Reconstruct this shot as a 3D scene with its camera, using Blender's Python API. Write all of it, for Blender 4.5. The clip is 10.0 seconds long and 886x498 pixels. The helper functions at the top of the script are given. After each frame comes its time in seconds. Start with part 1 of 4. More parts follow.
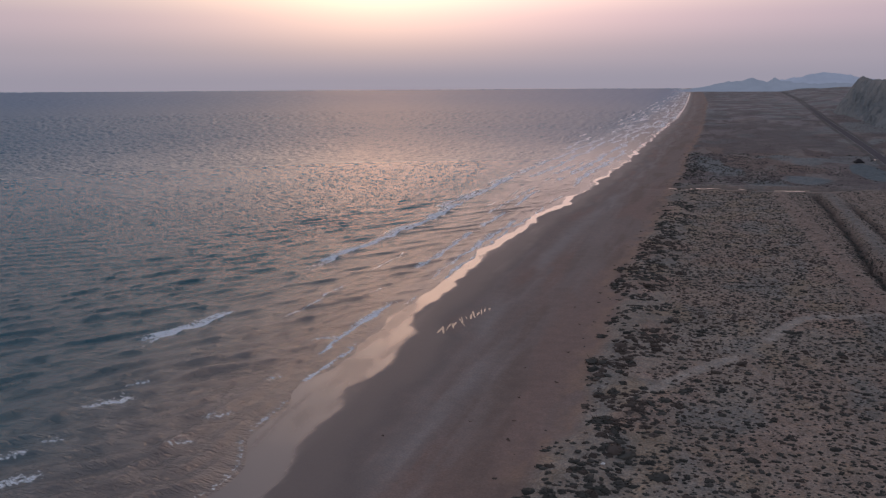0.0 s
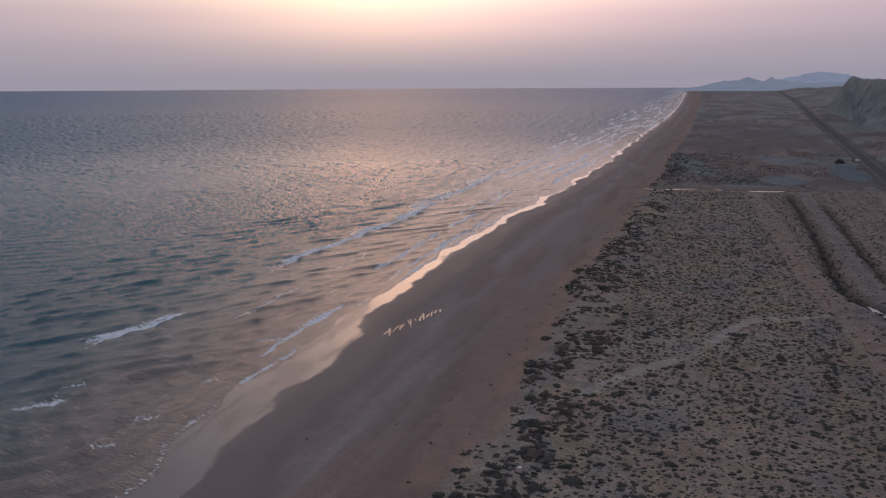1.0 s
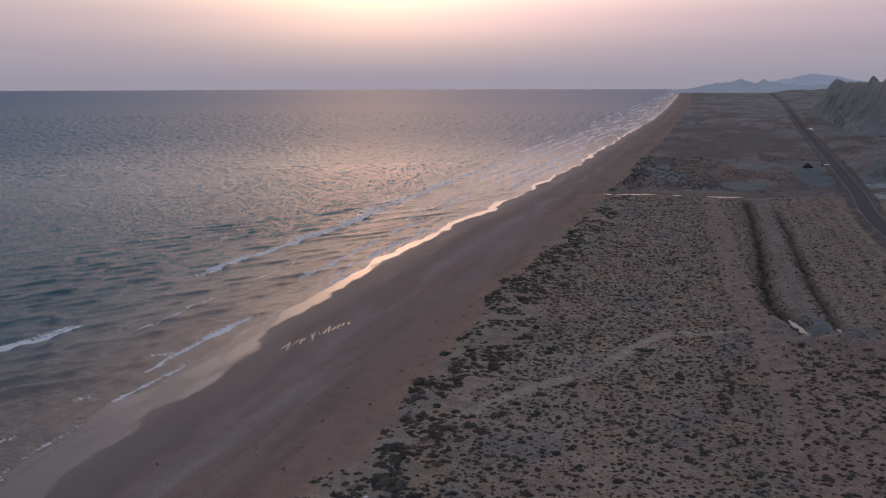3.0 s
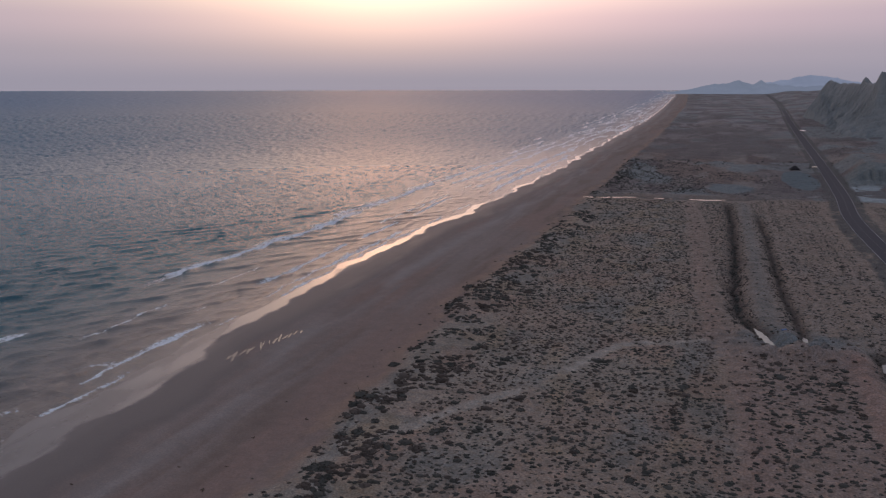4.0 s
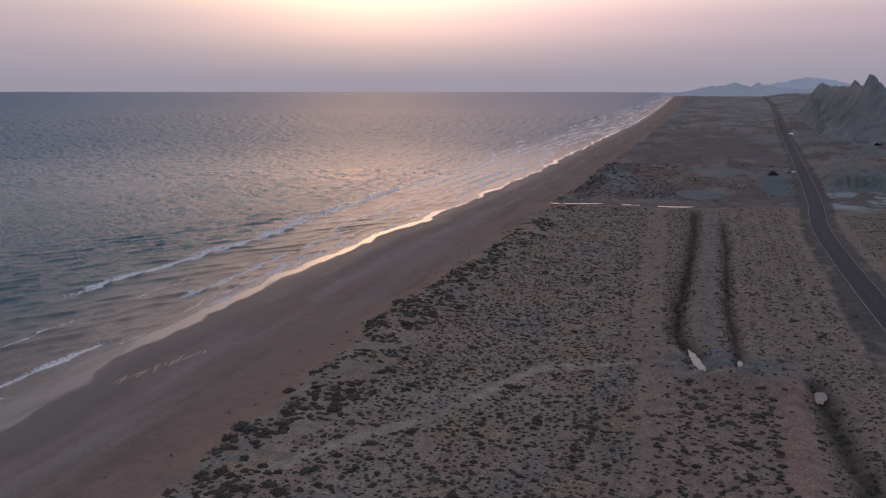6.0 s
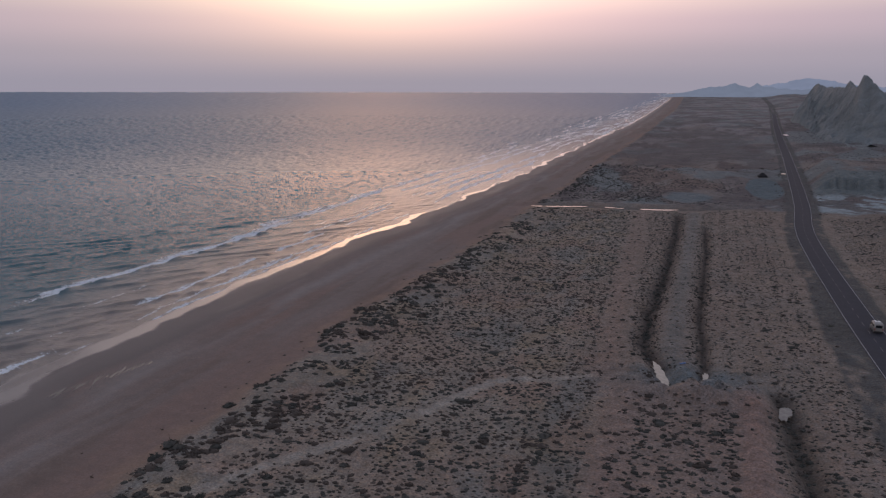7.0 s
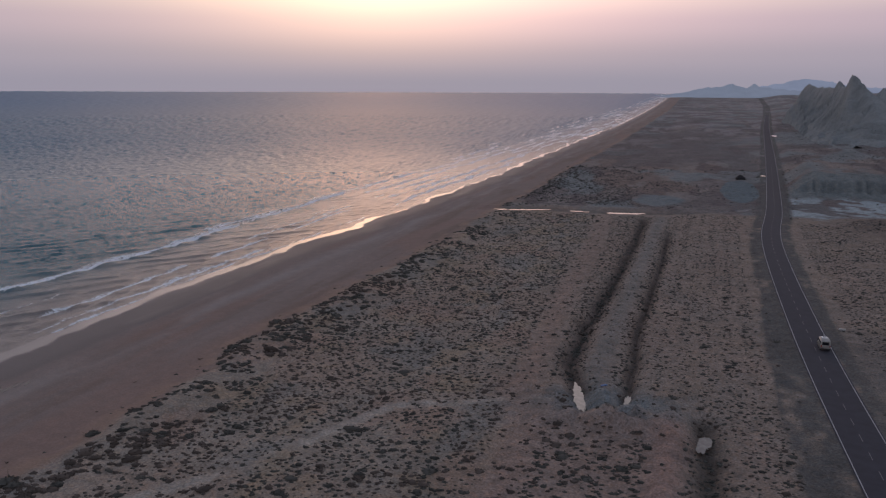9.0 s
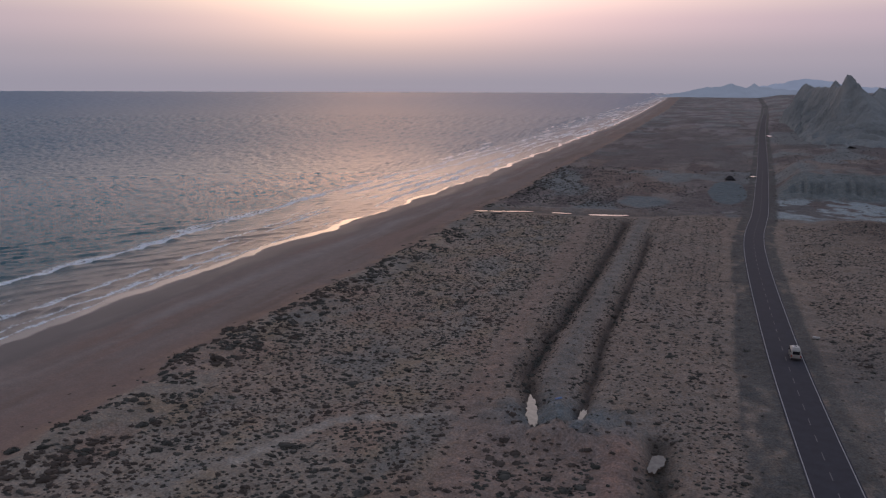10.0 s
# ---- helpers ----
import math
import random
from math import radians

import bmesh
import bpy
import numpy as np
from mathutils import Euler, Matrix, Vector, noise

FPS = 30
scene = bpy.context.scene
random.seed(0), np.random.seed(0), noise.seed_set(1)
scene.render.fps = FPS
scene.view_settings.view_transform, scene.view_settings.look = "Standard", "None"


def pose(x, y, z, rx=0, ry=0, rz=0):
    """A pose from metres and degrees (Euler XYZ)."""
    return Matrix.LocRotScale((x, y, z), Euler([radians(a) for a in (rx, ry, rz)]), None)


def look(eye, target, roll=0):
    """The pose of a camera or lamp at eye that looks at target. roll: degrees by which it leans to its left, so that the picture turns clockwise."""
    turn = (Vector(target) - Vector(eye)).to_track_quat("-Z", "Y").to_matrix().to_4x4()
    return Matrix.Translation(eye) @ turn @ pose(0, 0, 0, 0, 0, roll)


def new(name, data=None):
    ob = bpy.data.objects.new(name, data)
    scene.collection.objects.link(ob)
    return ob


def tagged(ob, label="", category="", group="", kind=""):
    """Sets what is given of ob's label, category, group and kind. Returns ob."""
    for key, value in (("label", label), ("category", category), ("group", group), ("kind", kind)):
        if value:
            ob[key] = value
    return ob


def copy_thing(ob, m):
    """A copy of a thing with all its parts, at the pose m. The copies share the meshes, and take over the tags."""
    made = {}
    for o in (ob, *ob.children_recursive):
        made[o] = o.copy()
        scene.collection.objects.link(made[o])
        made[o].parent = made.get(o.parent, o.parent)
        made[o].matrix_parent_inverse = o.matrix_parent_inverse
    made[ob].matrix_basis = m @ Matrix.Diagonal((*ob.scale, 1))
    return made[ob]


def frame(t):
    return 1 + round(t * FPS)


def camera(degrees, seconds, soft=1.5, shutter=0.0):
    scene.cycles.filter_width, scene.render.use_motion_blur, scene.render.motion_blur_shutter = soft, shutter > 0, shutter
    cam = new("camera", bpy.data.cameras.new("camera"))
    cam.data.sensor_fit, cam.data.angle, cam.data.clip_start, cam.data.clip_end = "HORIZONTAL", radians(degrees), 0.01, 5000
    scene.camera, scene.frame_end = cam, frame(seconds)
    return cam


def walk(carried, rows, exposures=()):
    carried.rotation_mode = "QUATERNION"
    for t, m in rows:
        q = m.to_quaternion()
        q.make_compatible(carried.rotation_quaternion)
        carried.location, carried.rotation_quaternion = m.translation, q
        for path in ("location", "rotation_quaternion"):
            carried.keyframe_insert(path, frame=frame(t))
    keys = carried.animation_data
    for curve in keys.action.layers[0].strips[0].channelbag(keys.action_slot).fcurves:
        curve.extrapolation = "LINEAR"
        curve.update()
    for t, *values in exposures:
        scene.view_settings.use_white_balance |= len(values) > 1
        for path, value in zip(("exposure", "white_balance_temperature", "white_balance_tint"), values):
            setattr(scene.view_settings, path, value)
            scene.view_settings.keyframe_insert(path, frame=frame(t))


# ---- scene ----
cam = camera(58.0, 10.0, soft=1.25)
PATH = [
    (0, (0.09, 0.06, 54.63), (-31.727, 92.591, 34.002), -0.38),
    (0.5, (5.58, 2.00, 54.79), (-26.165, 94.540, 34.076), -0.37),
    (1, (11.28, 4.24, 55.14), (-20.417, 96.785, 34.397), -0.34),
    (1.5, (16.25, 6.57, 55.54), (-15.381, 99.142, 34.801), -0.30),
    (2, (21.20, 9.58, 55.93), (-10.363, 102.178, 35.206), -0.29),
    (2.5, (25.38, 12.82, 56.18), (-6.072, 105.462, 35.479), -0.22),
    (4, (37.17, 25.52, 56.31), (5.932, 118.269, 35.745), -0.09),
    (4.5, (40.68, 29.69, 56.51), (9.444, 122.439, 35.980), -0.06),
    (5, (44.51, 34.21, 56.68), (13.240, 126.954, 36.182), -0.06),
    (5.5, (47.91, 38.44, 56.80), (16.649, 131.207, 36.352), -0.01),
    (7, (58.19, 52.61, 56.83), (26.853, 145.375, 36.506), 0.07),
    (7.5, (61.30, 56.97, 56.63), (29.946, 149.728, 36.321), 0.10),
    (8, (64.80, 61.84, 56.44), (33.437, 154.604, 36.147), 0.15),
    (8.5, (67.96, 66.50, 56.22), (36.642, 159.278, 35.926), 0.17),
    (9, (71.49, 71.39, 56.18), (40.170, 164.166, 35.871), 0.19),
    (9.5, (74.85, 76.01, 56.12), (43.462, 168.756, 35.791), 0.19),
    (10, (78.34, 81.15, 55.90), (46.896, 173.878, 35.571), 0.19),
]
walk(cam, [(t, look(eye, target, roll)) for t, eye, target, roll in PATH], [(0.0, 0.22, 6330, 8)])

# World x runs inland, world y along the shore.


def srgb(r, g, b):
    return tuple(((c / 255 + 0.055) / 1.055) ** 2.4 if c > 10 else c / 255 / 12.92 for c in (r, g, b)) + (1.0,)


# ---- sky and sun: hazy dusk, the sun veiled a little above the sea
SUN_AZ, SUN_EL = radians(-24.0), radians(11.5)
SUN_DIR = Vector((math.sin(SUN_AZ) * math.cos(SUN_EL), math.cos(SUN_AZ) * math.cos(SUN_EL), math.sin(SUN_EL)))


def make_world():
    world = bpy.data.worlds.new("dusk_sky")
    scene.world = world
    world.use_nodes = True
    nt = world.node_tree
    nt.nodes.clear()
    N, L = nt.nodes.new, nt.links.new
    out, bg = N("ShaderNodeOutputWorld"), N("ShaderNodeBackground")
    sky = N("ShaderNodeTexSky")
    sky.sky_type, sky.sun_disc = "NISHITA", False
    sky.sun_elevation, sky.sun_rotation = SUN_EL, SUN_AZ
    sky.dust_density, sky.air_density, sky.ozone_density = 6.0, 1.5, 2.0
    tc = N("ShaderNodeTexCoord")
    sep = N("ShaderNodeSeparateXYZ")
    L(tc.outputs["Generated"], sep.inputs[0])
    ramp = N("ShaderNodeValToRGB")
    ramp.color_ramp.interpolation = "EASE"
    el = ramp.color_ramp.elements
    stops = [(0.0, srgb(146, 140, 153)), (0.03, srgb(155, 146, 158)), (0.07, srgb(172, 156, 167)), (0.105, srgb(196, 178, 176)), (0.17, srgb(178, 167, 175)), (0.32, srgb(172, 165, 174)), (0.6, srgb(142, 146, 159)), (1.0, srgb(116, 126, 150))]
    while len(el) < len(stops):
        el.new(0.5)
    for e, (p, c) in zip(el, stops):
        e.position, e.color = p, c
    L(sep.outputs["Z"], ramp.inputs[0])
    def power(k, colour, strength, swing=0.0):
        dot = N("ShaderNodeVectorMath")
        dot.operation = "DOT_PRODUCT"
        dot.inputs[1].default_value = Matrix.Rotation(radians(-swing), 3, "Z") @ SUN_DIR
        L(tc.outputs["Generated"], dot.inputs[0])
        mx = N("ShaderNodeMath")
        mx.operation = "MAXIMUM"
        mx.inputs[1].default_value = 0.0
        L(dot.outputs["Value"], mx.inputs[0])
        pw = N("ShaderNodeMath")
        pw.operation = "POWER"
        pw.inputs[1].default_value = k
        L(mx.outputs[0], pw.inputs[0])
        # the haze near the sea swallows the glow
        lift = N("ShaderNodeMapRange")
        lift.interpolation_type = "SMOOTHSTEP"
        lift.inputs["From Min"].default_value, lift.inputs["From Max"].default_value = 0.0, 0.15
        L(sep.outputs["Z"], lift.inputs["Value"])
        ml = N("ShaderNodeMath")
        ml.operation = "MULTIPLY"
        L(pw.outputs[0], ml.inputs[0])
        L(lift.outputs[0], ml.inputs[1])
        vm = N("ShaderNodeVectorMath")
        vm.operation = "SCALE"
        vm.inputs[0].default_value = [c * strength for c in colour[:3]]
        L(ml.outputs[0], vm.inputs["Scale"])
        return vm.outputs[0]

    def add(a, b):
        vm = N("ShaderNodeVectorMath")
        vm.operation = "ADD"
        L(a, vm.inputs[0])
        L(b, vm.inputs[1])
        return vm.outputs[0]

    nish = N("ShaderNodeVectorMath")
    nish.operation = "SCALE"
    nish.inputs["Scale"].default_value = 0.006
    L(sky.outputs[0], nish.inputs[0])
    total = add(ramp.outputs[0], nish.outputs[0])
    total = add(total, power(12.0, srgb(255, 190, 192), 0.20, 12.0))
    total = add(total, power(30.0, srgb(255, 188, 172), 0.46, 5.0))
    total = add(total, power(70.0, srgb(255, 208, 122), 0.34))
    total = add(total, power(330.0, srgb(255, 200, 112), 0.50))
    total = add(total, power(420.0, srgb(255, 162, 150), 0.9))
    L(total, bg.inputs["Color"])
    bg.inputs["Strength"].default_value = 1.0
    L(bg.outputs[0], out.inputs[0])


make_world()
sun_data = bpy.data.lights.new("sun", "SUN")
sun_data.energy, sun_data.angle, sun_data.color = 0.05, radians(40), (1.0, 0.76, 0.66)
sun = new("sun", sun_data)
sun.matrix_world = look(SUN_DIR * 300, (0, 0, 0))

# ---- numbers of the plan


def lattice(ix, iy, seed):
    h = (ix.astype(np.int64) * 374761393 + iy.astype(np.int64) * 668265263 + seed * 1442695041) & 0xFFFFFFFF
    h = ((h ^ (h >> 13)) * 1274126177) & 0xFFFFFFFF
    return ((h ^ (h >> 16)) & 0xFFFF) / 65535.0


def vnoise(x, y, seed=0):
    """Smooth noise, 0 to 1."""
    x, y = np.broadcast_arrays(np.asarray(x, float), np.asarray(y, float))
    ix, iy = np.floor(x), np.floor(y)
    fx, fy = x - ix, y - iy
    fx, fy = fx * fx * (3 - 2 * fx), fy * fy * (3 - 2 * fy)
    a, b = lattice(ix, iy, seed), lattice(ix + 1, iy, seed)
    c, d = lattice(ix, iy + 1, seed), lattice(ix + 1, iy + 1, seed)
    return (a * (1 - fx) + b * fx) * (1 - fy) + (c * (1 - fx) + d * fx) * fy


def fbm(x, y, octaves=4, seed=0):
    total, amp, norm = 0.0, 1.0, 0.0
    x, y = np.asarray(x, float), np.asarray(y, float)
    for k in range(octaves):
        total = total + amp * vnoise(x, y, seed + 17 * k)
        norm += amp
        x, y, amp = x * 2.03 + 11.3, y * 2.03 - 7.7, amp * 0.5
    return total / norm


def smooth(a, b, x):
    t = np.clip((np.asarray(x, float) - a) / (b - a), 0, 1)
    return t * t * (3 - 2 * t)


def bump(x, c, w):
    return np.exp(-(((x - c) / w) ** 2))


SEA_Z = -1.2


def wet_edge(s):
    """Upper edge of the shining wet sand."""
    base = np.interp(s, [0, 94, 102, 110, 118, 126, 137, 148, 160, 170, 200, 238, 300, 390, 460, 570, 850, 1250, 2000, 3200, 5000], [-56, -56.5, -60, -60, -59, -62, -59, -60, -61.5, -66.5, -66.7, -68.5, -67.5, -63, -60.5, -58, -60, -58, -75, -112, -190])
    return base + (2.0 + 2.5 * smooth(200, 300, s)) * (vnoise(s / 19, 0 * s, 3) - 0.5) + 1.6 * (vnoise(s / 6, 0 * s, 4) - 0.5)


def water_edge(s):
    return wet_edge(s) - np.interp(s, [0, 105, 130, 150, 190, 260, 420], [8.5, 8.5, 11.0, 10.0, 6.2, 4.4, 3.2]) + 3.5 * (vnoise(s / 27, 0 * s, 5) - 0.5) + 2.0 * (vnoise(s / 8, 0 * s, 6) - 0.5)


def dune_edge(s):
    base = np.interp(s, [0, 100, 128, 151, 167, 218, 267, 324, 420, 474, 636, 945, 2000, 3200, 5000], [-23, -22.5, -18, -22, -19.5, -24.8, -22, -20.5, -21, -18.5, -20, -18, -30, -65, -140])
    return base + 3 * (vnoise(s / 7, 0 * s, 8) - 0.5)


def road_x(s):
    xs = [0, 120, 194, 214, 240, 267, 321, 362, 391, 418, 444, 488, 586, 696, 831, 1021, 1229, 1632, 2300, 3500]
    ys = [107.5, 101.9, 97.8, 96.7, 95.5, 94.6, 93.5, 93.2, 93.7, 95.6, 98.2, 100.7, 105.6, 110.9, 116.8, 125.3, 135, 157, 190, 230]
    offs = np.linspace(-16, 16, 9)
    return np.mean([np.interp(np.asarray(s, float) + o, xs, ys) for o in offs], axis=0)


def canal_y(n):
    return np.interp(n, [-60, -21, 3, 12, 28, 45, 65, 90], [420, 424, 430, 430, 430, 433, 441, 460])


def ditch_a(s):
    return np.interp(s, [205, 213, 221, 230, 250, 270, 305, 340, 366, 400, 425], [52.6, 50.6, 48.0, 46.2, 45.2, 45.7, 46.7, 46.2, 46.4, 45.4, 44.9]) + 0.8 * (vnoise(s / 6, 0 * s, 21) - 0.5)


def ditch_b(s):
    return np.interp(s, [207, 214, 221, 230, 240, 258, 300, 340, 363, 400], [59.6, 59.3, 59.2, 58.7, 58.2, 57.5, 57.6, 57.7, 57.1, 56.8]) + 0.8 * (vnoise(s / 6, 0 * s, 22) - 0.5)


def ditch_c(s):
    return np.interp(s, [120, 165, 171, 182, 197, 210], [77, 75.9, 75.1, 74.1, 73.4, 72]) + 0.7 * (vnoise(s / 5, 0 * s, 23) - 0.5)


def lane_x(s):
    """Middle of the bare strip between the dunes and the drains."""
    return np.interp(s, [100, 150, 193, 214, 244, 288, 325, 420], [50, 47, 44, 40.7, 38.4, 35.6, 34.6, 29])


def sand_track_dist(n, s):
    """Distance to the bare winding track through the shrubs."""
    pts = [(124, -17), (131, -12.5), (140, -8.5), (149, -4), (157, 1.5), (163, 7), (170, 11), (180, 14), (189, 17), (195, 21.5), (199, 30), (203, 37), (207, 45)]
    best = np.full(np.broadcast(n, s).shape, 1e9)
    for (s0, n0), (s1, n1) in zip(pts, pts[1:]):
        ds, dn = s1 - s0, n1 - n0
        t = np.clip(((s - s0) * ds + (n - n0) * dn) / (ds * ds + dn * dn), 0, 1)
        best = np.minimum(best, np.hypot(s - s0 - t * ds, n - n0 - t * dn))
    return best


def ground_z(n, s):
    n, s = np.broadcast_arrays(np.asarray(n, float), np.asarray(s, float))
    ws, ds = water_edge(s), dune_edge(s)
    t = (n - ws) / (ds - ws)
    beach = SEA_Z + np.where(t < 0, 0.02 * (n - ws), 0.45 * smooth(0.0, 0.55, t) + 0.6 * smooth(0.45, 1.0, t))
    land = smooth(-2.5, 3, n - ds)
    near = 1 - 0.6 * smooth(500, 1500, s)
    level = 1 - 0.9 * bump(s, canal_y(n) - 5, 13) * smooth(-40, -24, n)
    level = level * (1 - 0.9 * bump(s, 224, 12) * bump(n, 112, 8))
    hump = level * (fbm(n / 9, s / 9, 4, 31) - 0.45) * 1.5 + level * (fbm(n / 2.6, s / 2.6, 2, 33) - 0.5) * 0.45
    lip = 0.75 * bump(n, ds + 5, 5) * (0.4 + 1.2 * vnoise(s / 14, 0 * s, 9))
    z = beach + land * (hump * near + lip + 0.1)
    # canal across the plain
    cut = bump(s, canal_y(n), 5.0) * smooth(-46, -26, n) * (1 - smooth(50, 60, n))
    cut2 = bump(s, canal_y(n), 2.2) * smooth(48, 58, n) * (1 - smooth(86, 92, n))
    z = z * (1 - 0.8 * cut) - 0.75 * cut - 0.7 * cut2
    spoil = bump(s, canal_y(n) + 9.5, 3.0) * smooth(-34, -20, n) * (1 - smooth(60, 80, n))
    z = z + 0.7 * spoil
    # drains with spoil between
    inA = smooth(199, 204, s) * (1 - smooth(412, 422, s))
    inB = smooth(203, 208, s) * (1 - smooth(375, 395, s))
    inC = 1 - smooth(204, 210, s)
    da, db, dc = n - ditch_a(s), n - ditch_b(s), n - ditch_c(s)
    z = z - 1.7 * bump(da, 0, 2.1) * inA - 1.5 * bump(db, 0, 1.15) * inB - 1.5 * bump(dc, 0, 2.3) * inC
    z = z + 0.6 * bump(n, 51.6, 2.6) * inA + 0.95 * bump(n, 68.0, 2.2) * inC * (0.6 + 0.8 * fbm(n / 1.6 + s / 3, s / 1.8, 3, 44)) + 0.35 * bump(da, -4.5, 1.8) * inA
    z = z + 2.1 * bump(s, 200, 5) * bump(n, 61, 10) * (0.3 + vnoise(n / 3, s / 3, 41))
    heap = np.abs(2 * fbm(n / 4, s / 5, 3, 42) - 1)
    z = z + 2.2 * bump(s, 205, 9) * bump(n, 57, 12) * (0.55 - 1.8 * heap + 0.7 * (1 - np.abs(2 * fbm(n / 2.2, s / 2.6, 2, 43) - 1)) ** 2) * (1 - bump(da, 0, 3) * inA) * (1 - bump(db, 0, 2.5) * inB)
    # road bed
    dr = np.abs(n - road_x(s))
    bed = 1 - smooth(4.4, 9.0, dr)
    z = z * (1 - bed) + 0.2 * bed
    # terrace with a gullied front, mounds and the rise to the hills
    east = smooth(5, 20, n - road_x(s))
    front = 510 + 6 * (1 - np.abs(2 * vnoise(n / 6, s / 60, 51) - 1)) ** 2 + 4.5 * (1 - np.abs(2 * vnoise(n / 3.1, s / 40, 55) - 1)) ** 2 + 14 * fbm(n / 45, 0 * n, 2, 52)
    z = z + east * (5.2 * smooth(0, 9, s - front) + 2.8 * smooth(3, 24, s - front) + 1.6 * smooth(-14, 0, s - front)) * (1 - 0.75 * smooth(600, 680, s))
    z = z + east * 3.5 * bump(s, 418, 22) * bump(n, 138, 17) * (0.6 + 0.8 * fbm(n / 8, s / 8, 3, 57))
    z = z + east * 9 * smooth(680, 950, s) * smooth(15, 90, n - road_x(s)) * (0.6 + 0.8 * fbm(n / 40, s / 60, 4, 58))
    z = z + east * smooth(440, 520, s) * 1.6 * (fbm(n / 6, s / 6, 4, 59) - 0.5)
    z = z * (1 - 0.9 * bump(s, 1010, 70) * bump(n, 132, 9))
    z = z + east * 6 * smooth(140, 260, n - road_x(s)) * smooth(200, 600, s)
    return z


# ---- materials


def material(name):
    m = bpy.data.materials.new(name)
    m.use_nodes = True
    nt = m.node_tree
    return m, nt, nt.nodes["Principled BSDF"]


def noise_node(nt, scale, detail=4, rough=0.6, vector=None):
    n = nt.nodes.new("ShaderNodeTexNoise")
    n.inputs["Scale"].default_value, n.inputs["Detail"].default_value, n.inputs["Roughness"].default_value = scale, detail, rough
    if vector is None:
        tc = nt.nodes.new("ShaderNodeTexCoord")
        vector = tc.outputs["Object"]
    nt.links.new(vector, n.inputs["Vector"])
    return n.outputs["Fac"]


def ramp_node(nt, fac, stops):
    r = nt.nodes.new("ShaderNodeValToRGB")
    el = r.color_ramp.elements
    while len(el) < len(stops):
        el.new(0.5)
    for e, (p, c) in zip(el, stops):
        e.position, e.color = p, (*c[:3], 1)
    nt.links.new(fac, r.inputs[0])
    return r.outputs[0]


def mix_node(nt, fac, a, b, kind="MIX"):
    m = nt.nodes.new("ShaderNodeMix")
    m.data_type, m.blend_type = "RGBA", kind
    for socket, value in ((m.inputs[0], fac), (m.inputs[6], a), (m.inputs[7], b)):
        if isinstance(value, bpy.types.NodeSocket):
            nt.links.new(value, socket)
        else:
            socket.default_value = value
    return m.outputs[2]


def range_node(nt, v, a, b, c, d):
    r = nt.nodes.new("ShaderNodeMapRange")
    nt.links.new(v, r.inputs["Value"])
    for key, x in (("From Min", a), ("From Max", b), ("To Min", c), ("To Max", d)):
        r.inputs[key].default_value = x
    return r.outputs[0]


def math_node(nt, kind, a, b):
    m = nt.nodes.new("ShaderNodeMath")
    m.operation = kind
    for socket, value in ((m.inputs[0], a), (m.inputs[1], b)):
        if isinstance(value, bpy.types.NodeSocket):
            nt.links.new(value, socket)
        else:
            socket.default_value = value
    return m.outputs[0]


def bump_node(nt, height, strength, distance, bsdf):
    b = nt.nodes.new("ShaderNodeBump")
    b.inputs["Strength"].default_value, b.inputs["Distance"].default_value = strength, distance
    nt.links.new(height, b.inputs["Height"])
    nt.links.new(b.outputs[0], bsdf.inputs["Normal"])


def attribute(nt, name):
    a = nt.nodes.new("ShaderNodeAttribute")
    a.attribute_name = name
    return a


def simple(name, colour, rough=0.8, metal=0.0, scale=3.0, vary=0.35, relief=0.02):
    """A plain surface with variation at two scales."""
    m, nt, b = material(name)
    f1, f2 = noise_node(nt, scale), noise_node(nt, scale * 9, 3)
    f = math_node(nt, "ADD", math_node(nt, "MULTIPLY", f1, 0.65), math_node(nt, "MULTIPLY", f2, 0.35))
    lo, hi = [c * (1 - vary) for c in colour[:3]], [min(1, c * (1 + vary)) for c in colour[:3]]
    nt.links.new(ramp_node(nt, f, [(0.3, lo), (0.7, hi)]), b.inputs["Base Color"])
    b.inputs["Roughness"].default_value, b.inputs["Metallic"].default_value = rough, metal
    if relief:
        bump_node(nt, f2, 0.5, relief, b)
    return m


